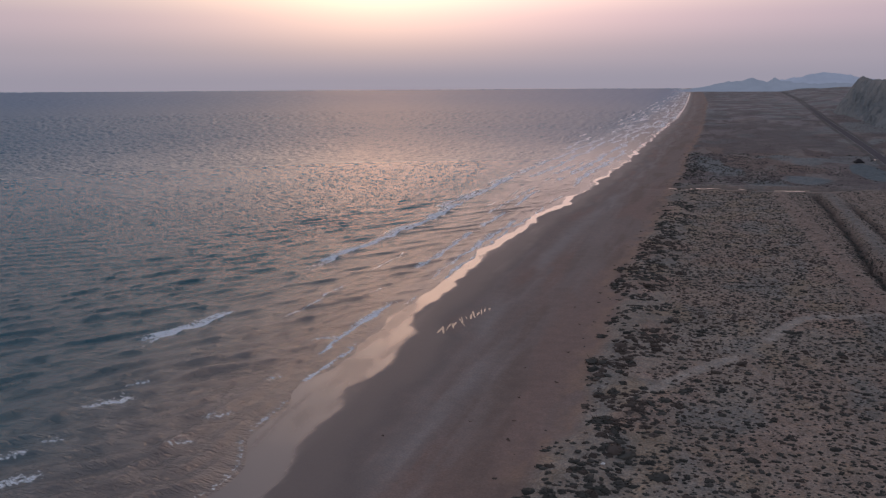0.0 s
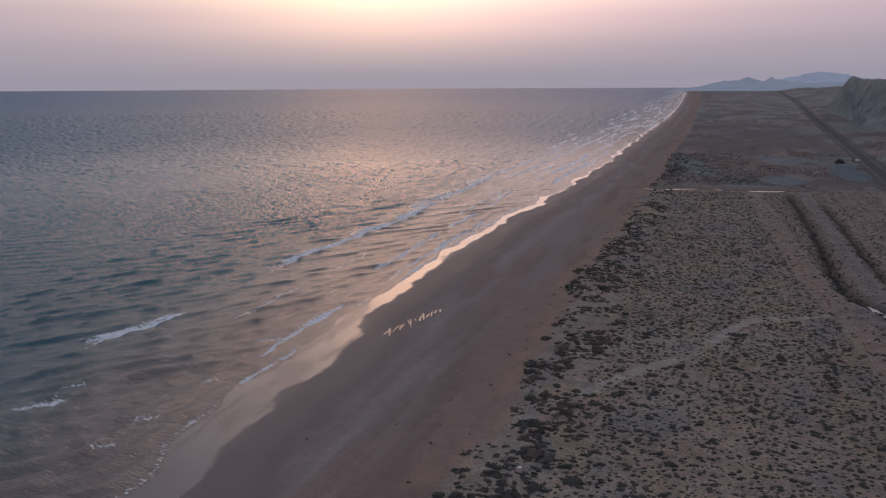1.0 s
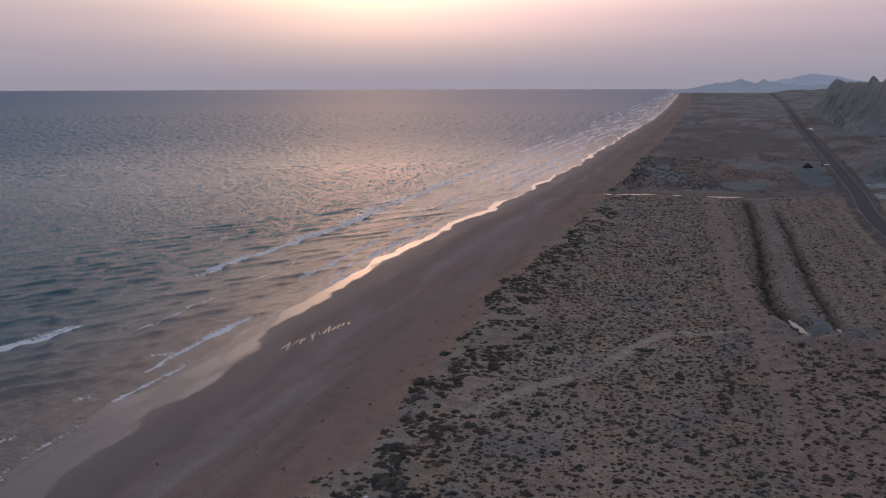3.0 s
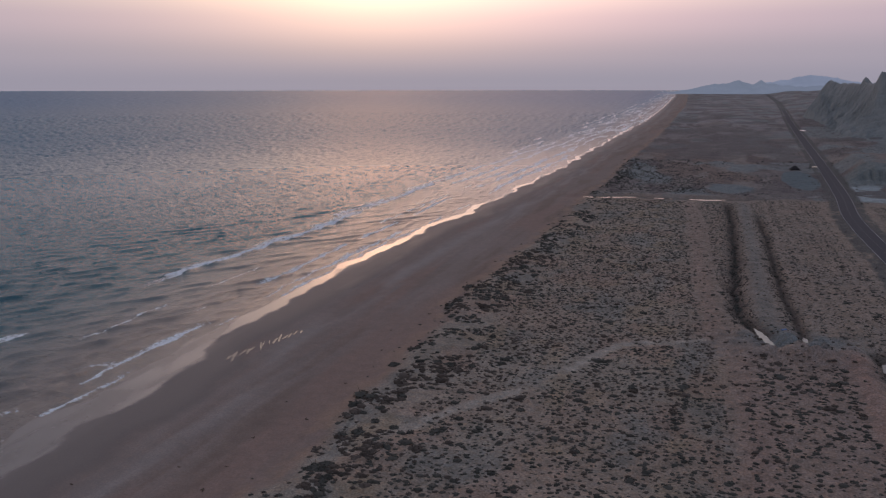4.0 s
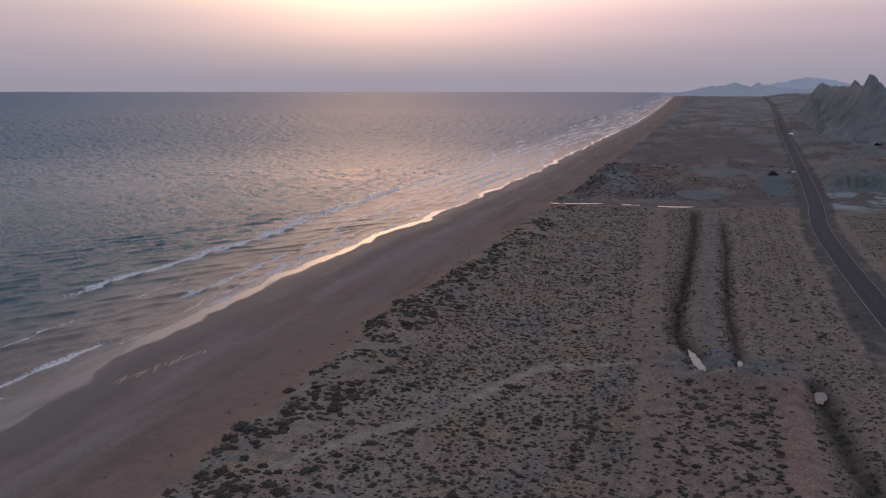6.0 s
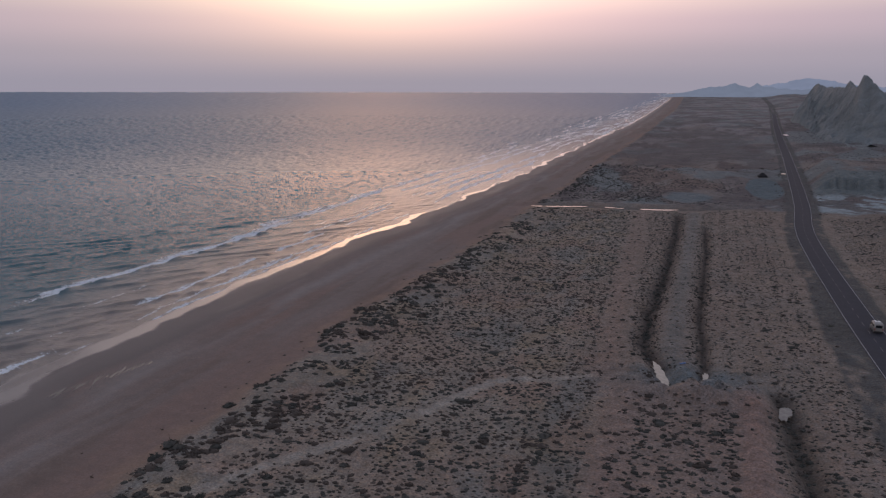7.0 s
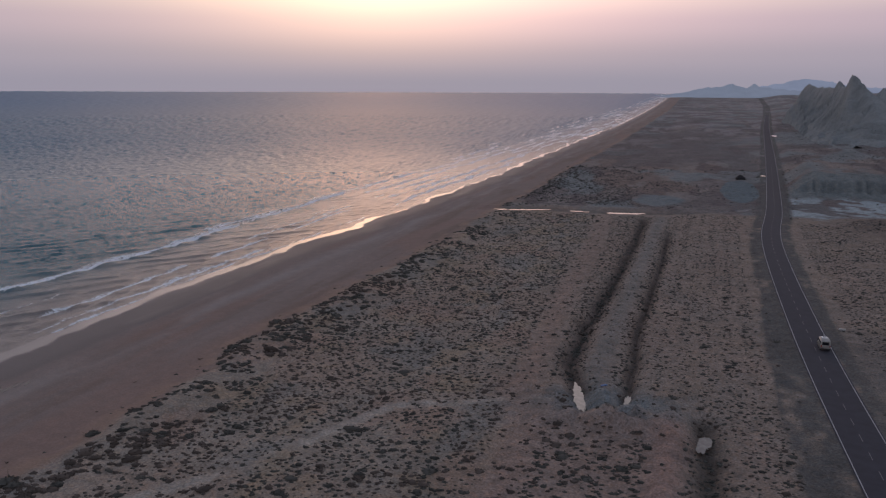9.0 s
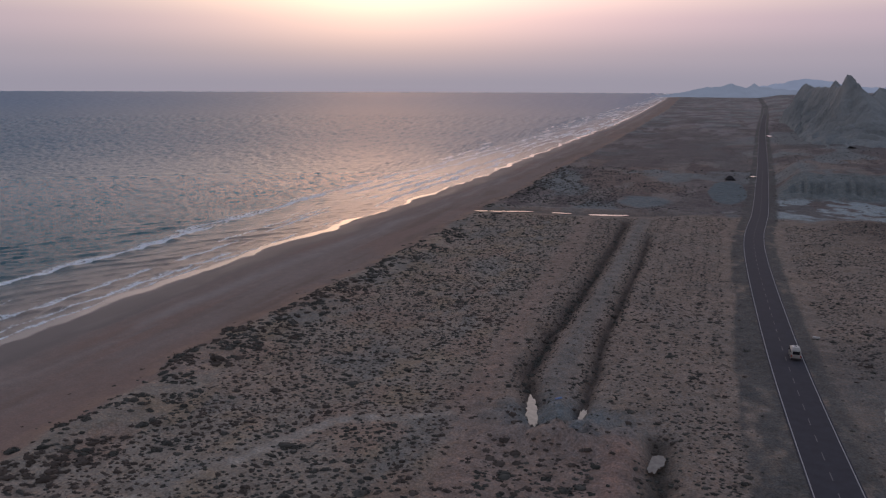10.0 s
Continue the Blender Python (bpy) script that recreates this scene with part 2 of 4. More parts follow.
def soil_material():
    m, nt, b = material("soil")
    soil, wet = attribute(nt, "soil").outputs["Color"], attribute(nt, "wet").outputs["Fac"]
    fine, mid, big = noise_node(nt, 2.6, 6, 0.7), noise_node(nt, 0.35, 5, 0.65), noise_node(nt, 0.045, 5)
    dry = math_node(nt, "MULTIPLY", range_node(nt, wet, 0.1, 0.5, 1.0, 0.12), range_node(nt, attribute(nt, "rugged").outputs["Fac"], 0, 1, 0.34, 1.0))
    g1 = range_node(nt, fine, 0.3, 0.7, 0.50, 1.50)
    g2 = range_node(nt, mid, 0.3, 0.7, 0.76, 1.24)
    g3 = range_node(nt, big, 0.3, 0.7, 0.9, 1.1)
    g = math_node(nt, "MULTIPLY", math_node(nt, "MULTIPLY", g1, g2), g3)
    col = mix_node(nt, math_node(nt, "MULTIPLY", dry, 1.0), soil, mix_node(nt, 1.0, soil, g, "MULTIPLY"))
    tint = noise_node(nt, 0.9, 6, 0.75)
    hue = ramp_node(nt, tint, [(0.34, (0.80, 0.86, 0.90)), (0.46, (1.0, 1.0, 1.0)), (0.54, (1.04, 1.0, 0.96)), (0.66, (1.30, 1.12, 0.98))])
    col = mix_node(nt, math_node(nt, "MULTIPLY", dry, 0.85), col, mix_node(nt, 1.0, col, hue, "MULTIPLY"))
    nt.links.new(col, b.inputs["Base Color"])
    nt.links.new(math_node(nt, "ADD", range_node(nt, wet, 0.0, 1.0, 0.92, 0.0), math_node(nt, "MULTIPLY", mid, 0.16)), b.inputs["Roughness"])
    nt.links.new(range_node(nt, wet, 0.3, 1.0, 0.15, 0.5), b.inputs["Specular IOR Level"])
    h = math_node(nt, "MULTIPLY", math_node(nt, "ADD", fine, mid), dry)
    bump_node(nt, h, 0.7, 0.12, b)
    return m


def sea_material():
    m, nt, b = material("sea_water")
    tc = nt.nodes.new("ShaderNodeTexCoord")

    def turned(angle, sx, sy):
        mp = nt.nodes.new("ShaderNodeMapping")
        mp.inputs["Rotation"].default_value = (0, 0, radians(angle))
        mp.inputs["Scale"].default_value = (sx, sy, 1)
        nt.links.new(tc.outputs["Object"], mp.inputs["Vector"])
        return mp.outputs[0]

    # crests run obliquely to the shore
    n1 = noise_node(nt, 1.0, 5, 0.66, turned(-36, 0.10, 0.44))
    n2 = noise_node(nt, 1.0, 4, 0.62, turned(-26, 0.26, 1.05))
    n3 = noise_node(nt, 1.0, 3, 0.6, turned(-42, 0.9, 2.5))
    big = noise_node(nt, 1.0, 3, 0.5, turned(-39, 0.006, 0.014))
    def ridge(v):
        a = nt.nodes.new("ShaderNodeMath")
        a.operation = "ABSOLUTE"
        nt.links.new(math_node(nt, "SUBTRACT", v, 0.5), a.inputs[0])
        return math_node(nt, "SUBTRACT", 1.0, math_node(nt, "MULTIPLY", a.outputs[0], 2.0))

    n2 = math_node(nt, "ADD", math_node(nt, "MULTIPLY", n2, 0.45), math_node(nt, "MULTIPLY", ridge(n2), 0.5))
    h = math_node(nt, "ADD", math_node(nt, "MULTIPLY", n1, 0.7), math_node(nt, "ADD", math_node(nt, "MULTIPLY", n2, 1.0), math_node(nt, "MULTIPLY", n3, 0.35)))
    far = attribute(nt, "path_distance").outputs["Fac"]
    h = math_node(nt, "MULTIPLY", h, range_node(nt, far, 0.0, 0.5, 1.0, 0.2))
    calm = attribute(nt, "calm").outputs["Fac"]
    h = math_node(nt, "MULTIPLY", h, range_node(nt, calm, 0, 1, 1.0, 0.4))
    bump_node(nt, h, 1.0, 0.6, b)
    foam = attribute(nt, "foam").outputs["Fac"]
    lace = noise_node(nt, 1.0, 6, 0.8, turned(-60, 0.8, 1.25))
    lace2 = noise_node(nt, 1.0, 4, 0.7, turned(-50, 0.16, 0.3))
    fmask = range_node(nt, math_node(nt, "ADD", foam, math_node(nt, "ADD", math_node(nt, "MULTIPLY", lace, 2.2), math_node(nt, "MULTIPLY", lace2, 0.5))), 1.74, 2.0, 0.0, 0.95)
    depth = attribute(nt, "shoal_sheen").outputs["Fac"]
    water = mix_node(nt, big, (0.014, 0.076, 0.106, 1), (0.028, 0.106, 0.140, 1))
    # bluer with distance: reflection of the upper sky put into the water's colour
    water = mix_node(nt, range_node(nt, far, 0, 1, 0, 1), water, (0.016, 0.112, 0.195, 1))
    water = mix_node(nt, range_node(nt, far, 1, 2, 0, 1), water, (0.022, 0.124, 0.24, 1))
    # sand under shallow water, lightened and pinked in place of the sky's reflection
    water = mix_node(nt, depth, water, (0.165, 0.130, 0.118, 1))
    col = mix_node(nt, fmask, water, (0.80, 0.85, 0.90, 1))
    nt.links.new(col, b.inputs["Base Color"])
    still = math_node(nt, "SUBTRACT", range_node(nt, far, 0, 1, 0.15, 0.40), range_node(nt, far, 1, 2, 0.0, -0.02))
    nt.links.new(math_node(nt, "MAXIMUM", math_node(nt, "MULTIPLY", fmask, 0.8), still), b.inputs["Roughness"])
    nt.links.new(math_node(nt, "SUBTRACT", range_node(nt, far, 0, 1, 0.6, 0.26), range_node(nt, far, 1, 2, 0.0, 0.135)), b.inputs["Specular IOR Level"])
    b.inputs["IOR"].default_value = 1.3
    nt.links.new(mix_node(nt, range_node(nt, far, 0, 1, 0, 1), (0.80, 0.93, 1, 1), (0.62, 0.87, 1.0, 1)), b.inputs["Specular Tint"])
    return m


def still_water(name, lo, hi):
    m, nt, b = material(name)
    f = noise_node(nt, 0.8, 2)
    nt.links.new(ramp_node(nt, f, [(0.3, lo), (0.7, hi)]), b.inputs["Base Color"])
    b.inputs["Roughness"].default_value, b.inputs["IOR"].default_value = 0.03, 1.333
    bump_node(nt, noise_node(nt, 3, 2), 0.05, 0.01, b)
    return m


def foliage(name, lo, hi):
    m, nt, b = material(name)
    geo = nt.nodes.new("ShaderNodeNewGeometry")
    f = noise_node(nt, 0.5, 3)
    k = math_node(nt, "ADD", math_node(nt, "MULTIPLY", geo.outputs["Random Per Island"], 0.5), math_node(nt, "MULTIPLY", f, 0.5))
    nt.links.new(ramp_node(nt, k, [(0.2, lo), (0.8, hi)]), b.inputs["Base Color"])
    b.inputs["Roughness"].default_value = 0.9
    b.inputs["Specular IOR Level"].default_value = 0.1
    return m


SOIL, SEA = soil_material(), sea_material()
POOL = still_water("still_water", (0.10, 0.085, 0.07), (0.14, 0.12, 0.10))
MUDDY = still_water("muddy_water", (0.10, 0.105, 0.10), (0.16, 0.165, 0.155))
MILKY = still_water("milky_water", (0.31, 0.30, 0.25), (0.41, 0.39, 0.33))
LEAF = foliage("shrub_leaf", (0.041, 0.042, 0.039), (0.100, 0.097, 0.088))
# far shrubs: haze put into the leaf colour, paler and greyer
LEAF_HAZED = foliage("hazed_shrub_leaf", (0.070, 0.066, 0.066), (0.125, 0.116, 0.110))
LEAF_DRY = foliage("dry_shrub_leaf", (0.056, 0.047, 0.042), (0.115, 0.096, 0.085))
WOOD = simple("shrub_wood", (0.09, 0.065, 0.05), 0.9)
ASPHALT = simple("asphalt", (0.029, 0.030, 0.043), 0.9, scale=0.5, vary=0.25, relief=0.004)
LINE = simple("road_paint", (0.36, 0.36, 0.37), 0.7, scale=2.0, vary=0.3, relief=0.0)
FADED = simple("faded_road_paint", (0.13, 0.13, 0.135), 0.7, scale=2.0, vary=0.4, relief=0.0)

# ---- mesh helpers


def grid_mesh(name, X, Y, Z, mat, attrs=None, colours=None):
    rows, cols = X.shape
    me = bpy.data.meshes.new(name)
    co = np.stack([X, Y, Z], -1).reshape(-1, 3).astype(np.float32)
    idx = np.arange(rows * cols).reshape(rows, cols)
    q = np.stack([idx[:-1, :-1], idx[:-1, 1:], idx[1:, 1:], idx[1:, :-1]], -1).reshape(-1, 4)
    raw_mesh(me, co, q)
    for key, v in (attrs or {}).items():
        me.attributes.new(key, "FLOAT", "POINT").data.foreach_set("value", np.ascontiguousarray(v, np.float32).ravel())
    for key, v in (colours or {}).items():
        c = np.concatenate([v.reshape(-1, 3), np.ones((rows * cols, 1))], 1).astype(np.float32)
        me.attributes.new(key, "FLOAT_COLOR", "POINT").data.foreach_set("color", c.ravel())
    me.polygons.foreach_set("use_smooth", np.ones(len(me.polygons), bool))
    me.materials.append(mat)
    return new(name, me)


def raw_mesh(me, co, faces):
    """Vertices and faces of one corner count, without loops in Python."""
    k = faces.shape[1]
    me.vertices.add(len(co))
    me.vertices.foreach_set("co", np.ascontiguousarray(co, np.float32).ravel())
    me.loops.add(faces.size)
    me.loops.foreach_set("vertex_index", np.ascontiguousarray(faces, np.int32).ravel())
    me.polygons.add(len(faces))
    me.polygons.foreach_set("loop_start", np.arange(0, faces.size, k, dtype=np.int32))
    me.update(calc_edges=True)
    me.validate()


def part(name, bm, mat, parent=None, label="", smooth_faces=False):
    me = bpy.data.meshes.new(name)
    bmesh.ops.recalc_face_normals(bm, faces=bm.faces)
    bm.to_mesh(me)
    bm.free()
    if smooth_faces:
        for p in me.polygons:
            p.use_smooth = True
    me.materials.append(mat)
    ob = new(name, me)
    ob.parent = parent
    if label:
        tagged(ob, label)
    return ob


def spread(parts):
    return np.unique(np.concatenate(parts))


def growing(a, b, step, rate):
    v = [a]
    while v[-1] < b:
        step *= rate
        v.append(v[-1] + step)
    return np.array(v)


# ---- ground, one sheet to the horizon
def build_ground():
    s = spread([np.linspace(-900, 69, 40), np.arange(70, 450, 0.8), np.arange(450.5, 498, 1.3), np.arange(498.5, 552, 0.7), np.arange(553, 640, 1.3), growing(640.5, 4990, 1.5, 1.025)])
    n = spread([-growing(95, 300, 2, 1.3), np.arange(-95, 112, 0.8), np.arange(112.5, 190, 0.8), growing(190.5, 3500, 1.3, 1.05)])
    Nn, S = np.meshgrid(n, s)
    Z = ground_z(Nn, S)
    we, de, wa = wet_edge(S), dune_edge(S), water_edge(S)
    damp_reach = 17 + 8 * (fbm(S / 60, Nn / 30, 2, 61) - 0.5)
    edge = we + 1.2 * (fbm(S / 5, Nn / 3, 3, 62) - 0.5) * 2
    wet = 1.0 - smooth(-0.6, 0.8, Nn - edge)
    damp = 0.42 * (1 - smooth(0.3, 1, (Nn - edge) / damp_reach))
    streak = fbm(S / 45 + Nn / 14, Nn / 4.5, 4, 63)
    damp = damp + 0.10 * smooth(0.5, 0.7, streak) * (1 - smooth(-46, -38, Nn))
    wet = wet * (1 - 0.24 * smooth(0.5, 0.66, fbm(S / 13 + Nn / 6, Nn / 3.5, 3, 83)))
    wet = np.maximum(wet, damp)
    wet = np.where(Nn > de - 4, 0, wet)

    def c(r, g, b):
        return np.array((r, g, b))

    def lay(col, colour, k):
        return col * (1 - k[..., None]) + colour * k[..., None]

    col = np.zeros(S.shape + (3,)) + c(0.217, 0.171, 0.155)
    red = fbm(S / 70, Nn / 9, 4, 64)
    col = lay(col, c(0.228, 0.164, 0.143), smooth(0.45, 0.65, red))
    col = lay(col, c(0.21, 0.175, 0.165), smooth(0.5, 0.7, streak) * (1 - smooth(-44, -34, Nn)))
    col = lay(col, c(0.178, 0.134, 0.115), 0.7 * smooth(0.46, 0.62, fbm(S / 42 - Nn / 20, Nn / 5, 4, 93)) * smooth(-46, -34, Nn))
    col = lay(col, c(0.245, 0.205, 0.190), 0.5 * smooth(0.54, 0.66, fbm(S / 55 + Nn / 16, Nn / 4, 4, 94)) * (1 - smooth(-36, -28, Nn)))
    col = lay(col, c(0.162, 0.137, 0.130), smooth(0.1, 0.35, wet))
    col = lay(col, c(0.16, 0.135, 0.128), smooth(0.6, 0.95, wet))
    ribbon = we + 19 + 5 * (fbm(S / 50, 0 * S, 3, 79) - 0.5)
    col = lay(col, c(0.30, 0.27, 0.255), 0.5 * bump(Nn, ribbon, 3.2) * smooth(0.3, 0.6, fbm(S / 35, Nn / 3, 4, 80)))
    col = lay(col, c(0.28, 0.195, 0.150), 0.8 * smooth(-6, -1, Nn - de) * smooth(0.35, 0.6, fbm(S / 6, Nn / 3, 3, 81)))
    # vegetated sand
    inland = smooth(-1.5, 2.5, Nn - de)
    patch = fbm(Nn / 22, S / 30, 4, 65)
    veg = lay(np.zeros(S.shape + (3,)) + c(0.246, 0.205, 0.174), c(0.252, 0.195, 0.161), smooth(0.42, 0.68, patch))
    veg = lay(veg, c(0.200, 0.182, 0.166), 0.8 * smooth(0.52, 0.66, fbm(Nn / 9, S / 13, 4, 76)))
    veg = lay(veg, c(0.27, 0.205, 0.150), 0.7 * smooth(0.56, 0.70, fbm(Nn / 7, S / 10, 4, 77)))
    veg = lay(veg, c(0.265, 0.190, 0.155), 0.7 * smooth(0.55, 0.68, fbm(Nn / 10, S / 16, 4, 78)))
    veg = lay(veg, c(0.31, 0.272, 0.24), 0.8 * smooth(0.25, 0.5, fbm(Nn / 4, S / 6, 3, 92)) * smooth(2.0, 0.6, sand_track_dist(Nn, S) + 1.2 * (fbm(Nn / 3, S / 3, 2, 82) - 0.5)))
    lane = lane_x(S)
    veg = lay(veg, c(0.272, 0.190, 0.158), 0.9 * bump(Nn, lane, 3.4))
    veg = lay(veg, c(0.24, 0.190, 0.163), smooth(26, 40, Nn + (S - 300) * 0.09) * 0.7)
    veg = lay(veg, c(0.180, 0.168, 0.158), 0.8 * bump(Nn, 51.8, 3.0) * smooth(205, 212, S) * (1 - smooth(420, 430, S)))
    veg = lay(veg, c(0.172, 0.178, 0.180), np.minimum(1, 1.3 * bump(S, 207, 10) * bump(Nn, 57, 12)) * smooth(0.28, 0.48, fbm(Nn / 6, S / 6, 3, 66)))
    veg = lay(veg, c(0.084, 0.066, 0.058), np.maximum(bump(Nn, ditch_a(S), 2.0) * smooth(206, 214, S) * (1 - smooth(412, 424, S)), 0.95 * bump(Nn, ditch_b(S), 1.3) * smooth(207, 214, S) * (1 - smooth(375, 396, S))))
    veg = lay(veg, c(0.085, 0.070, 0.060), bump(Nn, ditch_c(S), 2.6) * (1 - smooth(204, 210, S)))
    furrow = smooth(42, 47, Nn) * (1 - smooth(70, 73, Nn)) * (1 - smooth(196, 206, S))
    veg = lay(veg, c(0.262, 0.183, 0.158), furrow * (0.45 + 0.6 * bump(Nn, 67.5, 2.6)) * (1 - bump(Nn, ditch_c(S), 2.6)))
    # plain beyond the canal
    far = smooth(436, 446, S)
    pl = fbm(Nn / 35, S / 90, 4, 67)
    plain = lay(np.zeros(S.shape + (3,)) + c(0.180, 0.152, 0.148), c(0.190, 0.145, 0.130), smooth(0.4, 0.6, pl))
    # haze put into the soil colour: paler and greyer with distance
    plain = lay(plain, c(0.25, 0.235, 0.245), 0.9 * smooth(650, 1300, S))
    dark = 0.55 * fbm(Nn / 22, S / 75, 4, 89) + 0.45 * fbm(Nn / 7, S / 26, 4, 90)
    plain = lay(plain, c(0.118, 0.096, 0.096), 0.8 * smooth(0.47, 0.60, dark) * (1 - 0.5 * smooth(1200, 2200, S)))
    plain = lay(plain, c(0.235, 0.205, 0.19), 0.6 * smooth(0.55, 0.63, fbm(Nn / 11, S / 45, 4, 91)))
    plain = lay(plain, c(0.185, 0.20, 0.205), np.maximum(smooth(0.54, 0.62, fbm(Nn / 30, S / 75, 4, 68)), smooth(0.40, 0.54, fbm(Nn / 22, S / 60, 4, 85)) * bump(S, 850, 170) * bump(Nn, 88, 32)) * 0.85)
    plain = lay(plain, c(0.125, 0.108, 0.110), smooth(0.48, 0.62, fbm(Nn / 40, S / 60, 5, 69)) * 0.7)
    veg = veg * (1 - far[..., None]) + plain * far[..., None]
    canal = bump(S, canal_y(Nn), 5.5) * smooth(-44, -26, Nn) * (1 - smooth(58, 70, Nn))
    veg = lay(veg, c(0.12, 0.105, 0.10), canal * 0.8)
    veg = lay(veg, c(0.22, 0.20, 0.19), bump(S, canal_y(Nn) + 10.5, 2.5) * smooth(-30, -20, Nn) * (1 - smooth(25, 50, Nn)) * 0.7)
    veg = lay(veg, c(0.30, 0.29, 0.285), bump(S, canal_y(Nn), 2.0) * smooth(55, 62, Nn) * (1 - smooth(88, 92, Nn)) * smooth(0.4, 0.55, fbm(Nn / 7, S / 7, 2, 70)))
    # blue-grey mud spreads
    mud = smooth(1.15, 0.75, np.hypot((Nn - 47) / 13, (S - 478) / 20) + 0.5 * (fbm(Nn / 8, S / 12, 3, 71) - 0.5))
    veg = lay(veg, c(0.165, 0.182, 0.192), mud)
    pad = smooth(1.06, 0.96, np.hypot((Nn - 86) / 9.5, (S - 527) / 46) + 0.12 * (fbm(Nn / 6, S / 15, 2, 72) - 0.5))
    veg = lay(veg, c(0.125, 0.150, 0.165), pad)
    # road shoulders and the land beyond
    dr = Nn - road_x(S)
    verge = np.interp(S, [170, 240, 300, 420], [11.0, 10.0, 7.6, 6.6])
    shoulder = smooth(verge + 3 * fbm(S / 9, 0 * S, 2, 75), verge, -dr) * smooth(7.4 + 1.5 * fbm(S / 7, 0 * S, 2, 76), 6.4, dr)
    veg = lay(veg, c(0.092, 0.090, 0.090), shoulder * 0.9 * smooth(0.15, 0.45, fbm(Nn / 3, S / 7, 3, 86)))
    east = smooth(6, 9, dr)
    veg = lay(veg, c(0.135, 0.124, 0.121), 0.8 * east * (1 - smooth(235, 300, S)) * smooth(0.3, 0.5, fbm(Nn / 8, S / 12, 3, 87)))
    salt = smooth(0.0, 0.06, 0.5 * fbm(Nn / 13, S / 15, 5, 73) + 0.5 * fbm(Nn / 6 + S / 20, S / 7, 5, 84) - 0.47) * smooth(432, 446, S + 26 * (fbm(Nn / 9, S / 20, 3, 74) - 0.5)) * (1 - smooth(506, 516, S)) * east
    veg = lay(veg, c(0.30, 0.34, 0.36), salt * 0.92)
    veg = lay(veg, c(0.165, 0.178, 0.18), east * smooth(500, 515, S) * (1 - smooth(540, 556, S)))
    veg = lay(veg, c(0.12, 0.095, 0.085), bump(S, 418, 24) * bump(Nn, 138, 18) * 0.85)
    bare = bump(S, 225, 22) * bump(Nn, 112, 9)
    veg = lay(veg, c(0.16, 0.145, 0.135), bare * 0.9)
    veg = veg * c(0.925, 0.96, 0.97) * (1 + 0.09 * smooth(40, 25, Nn) * (1 - far))[..., None]
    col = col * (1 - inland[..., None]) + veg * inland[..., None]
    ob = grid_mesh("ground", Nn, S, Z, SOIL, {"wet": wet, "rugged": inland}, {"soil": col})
    tagged(ob, "sandy coastal plain with brown beach, dunes and drains", "ground", kind="structure")


build_ground()


# ---- sea
def main_breaker(s):
    return np.interp(s, [100, 120, 147, 165, 181, 200, 230, 270, 300, 370, 450, 550], [-118, -116, -113, -110, -109, -111, -112, -110, -108, -111, -112, -116])


def foam_at(n, s):
    """How much foam lies on the water, 0 to 1."""
    f = np.zeros(n.shape)

    def breaker(f, n0, wander, run, seed, lo, hi, s0=-1e9, s1=1e9, trail=5.0, peak=0.75):
        centre = n0 + wander * (fbm(s / 55, 0 * s, 3, seed) - 0.5) * 2 + 1.2 * (vnoise(s / 5, 0 * s, seed + 1) - 0.5)
        d = centre - n                     # seaward of the front
        prof = smooth(-0.5, 0.4, d) * (1 - smooth(0.45, 1.15, d / (trail * (0.35 + 1.3 * fbm(s / 12, 0 * s, 2, seed + 3)))))
        prof = np.maximum(0.85 * prof, 1.25 * smooth(-0.4, 0.2, d) * (1 - smooth(0.5, 1.5, d)))
        prof = prof * (0.7 + 0.6 * fbm(s / 4, n / 3, 3, seed + 4))
        gate = smooth(lo, hi, fbm(s / run, 0 * s, 3, seed + 2)) * smooth(s0, s0 + 15, s) * (1 - smooth(s1 - 15, s1, s))
        return np.maximum(f, peak * prof * gate)

    main = main_breaker(s)
    shift = wet_edge(s) + 66
    m = n - shift * smooth(400, 700, s)
    n = m
    f = breaker(f, main, 2.0, 60, 101, 0.20, 0.36, 128, 620, 6.0, 0.72)
    f = breaker(f, -115, 3.0, 45, 111, 0.48, 0.62, 300, 700, 5.0, 0.62)
    f = breaker(f, -75.5, 2.5, 40, 121, 0.36, 0.50, 96, 330, 2.6, 0.62)
    f = breaker(f, -84.5, 2.5, 35, 231, 0.42, 0.56, 180, 1e9, 3.0, 0.62)
    f = breaker(f, -90.5, 2.5, 30, 241, 0.46, 0.60, 200, 1e9, 2.6, 0.56)
    f = breaker(f, -95, 3, 30, 131, 0.50, 0.62, 90, 420, 1.6, 0.42)
    for k, (n0, s0) in enumerate(((-74, 420), (-84, 380), (-92, 470), (-102, 440), (-113, 520), (-124, 650), (-136, 800))):
        f = breaker(f, n0, 4, 70, 140 + 5 * k, 0.36, 0.55, s0, 1e9, 5.0, 0.66)
    f = np.maximum(f, 0.55 * smooth(420, 1000, s) * smooth(-145, -108, n) * smooth(0.3, 0.7, fbm(s / 40, n / 6, 4, 181)))
    # thin lines of the spent waves on the sand
    f = breaker(f, -71.5, 2.0, 20, 191, 0.35, 0.55, 80, 1e9, 1.2, 0.55)
    return f


CAPS = ((-98.8, 107.1, 5.0, 1.6), (-100.7, 116.1, 3.0, 0.7), (-77.6, 107.8, 3.0, 1.0), (-76.7, 96.7, 2.6, 1.0), (-77.5, 126, 2.5, 0.8), (-96.8, 91.5, 2.5, 0.6), (-91.7, 78.6, 4, 1.2), (-98.8, 84.7, 3, 1.0), (-78.5, 151.8, 5.5, 0.9))


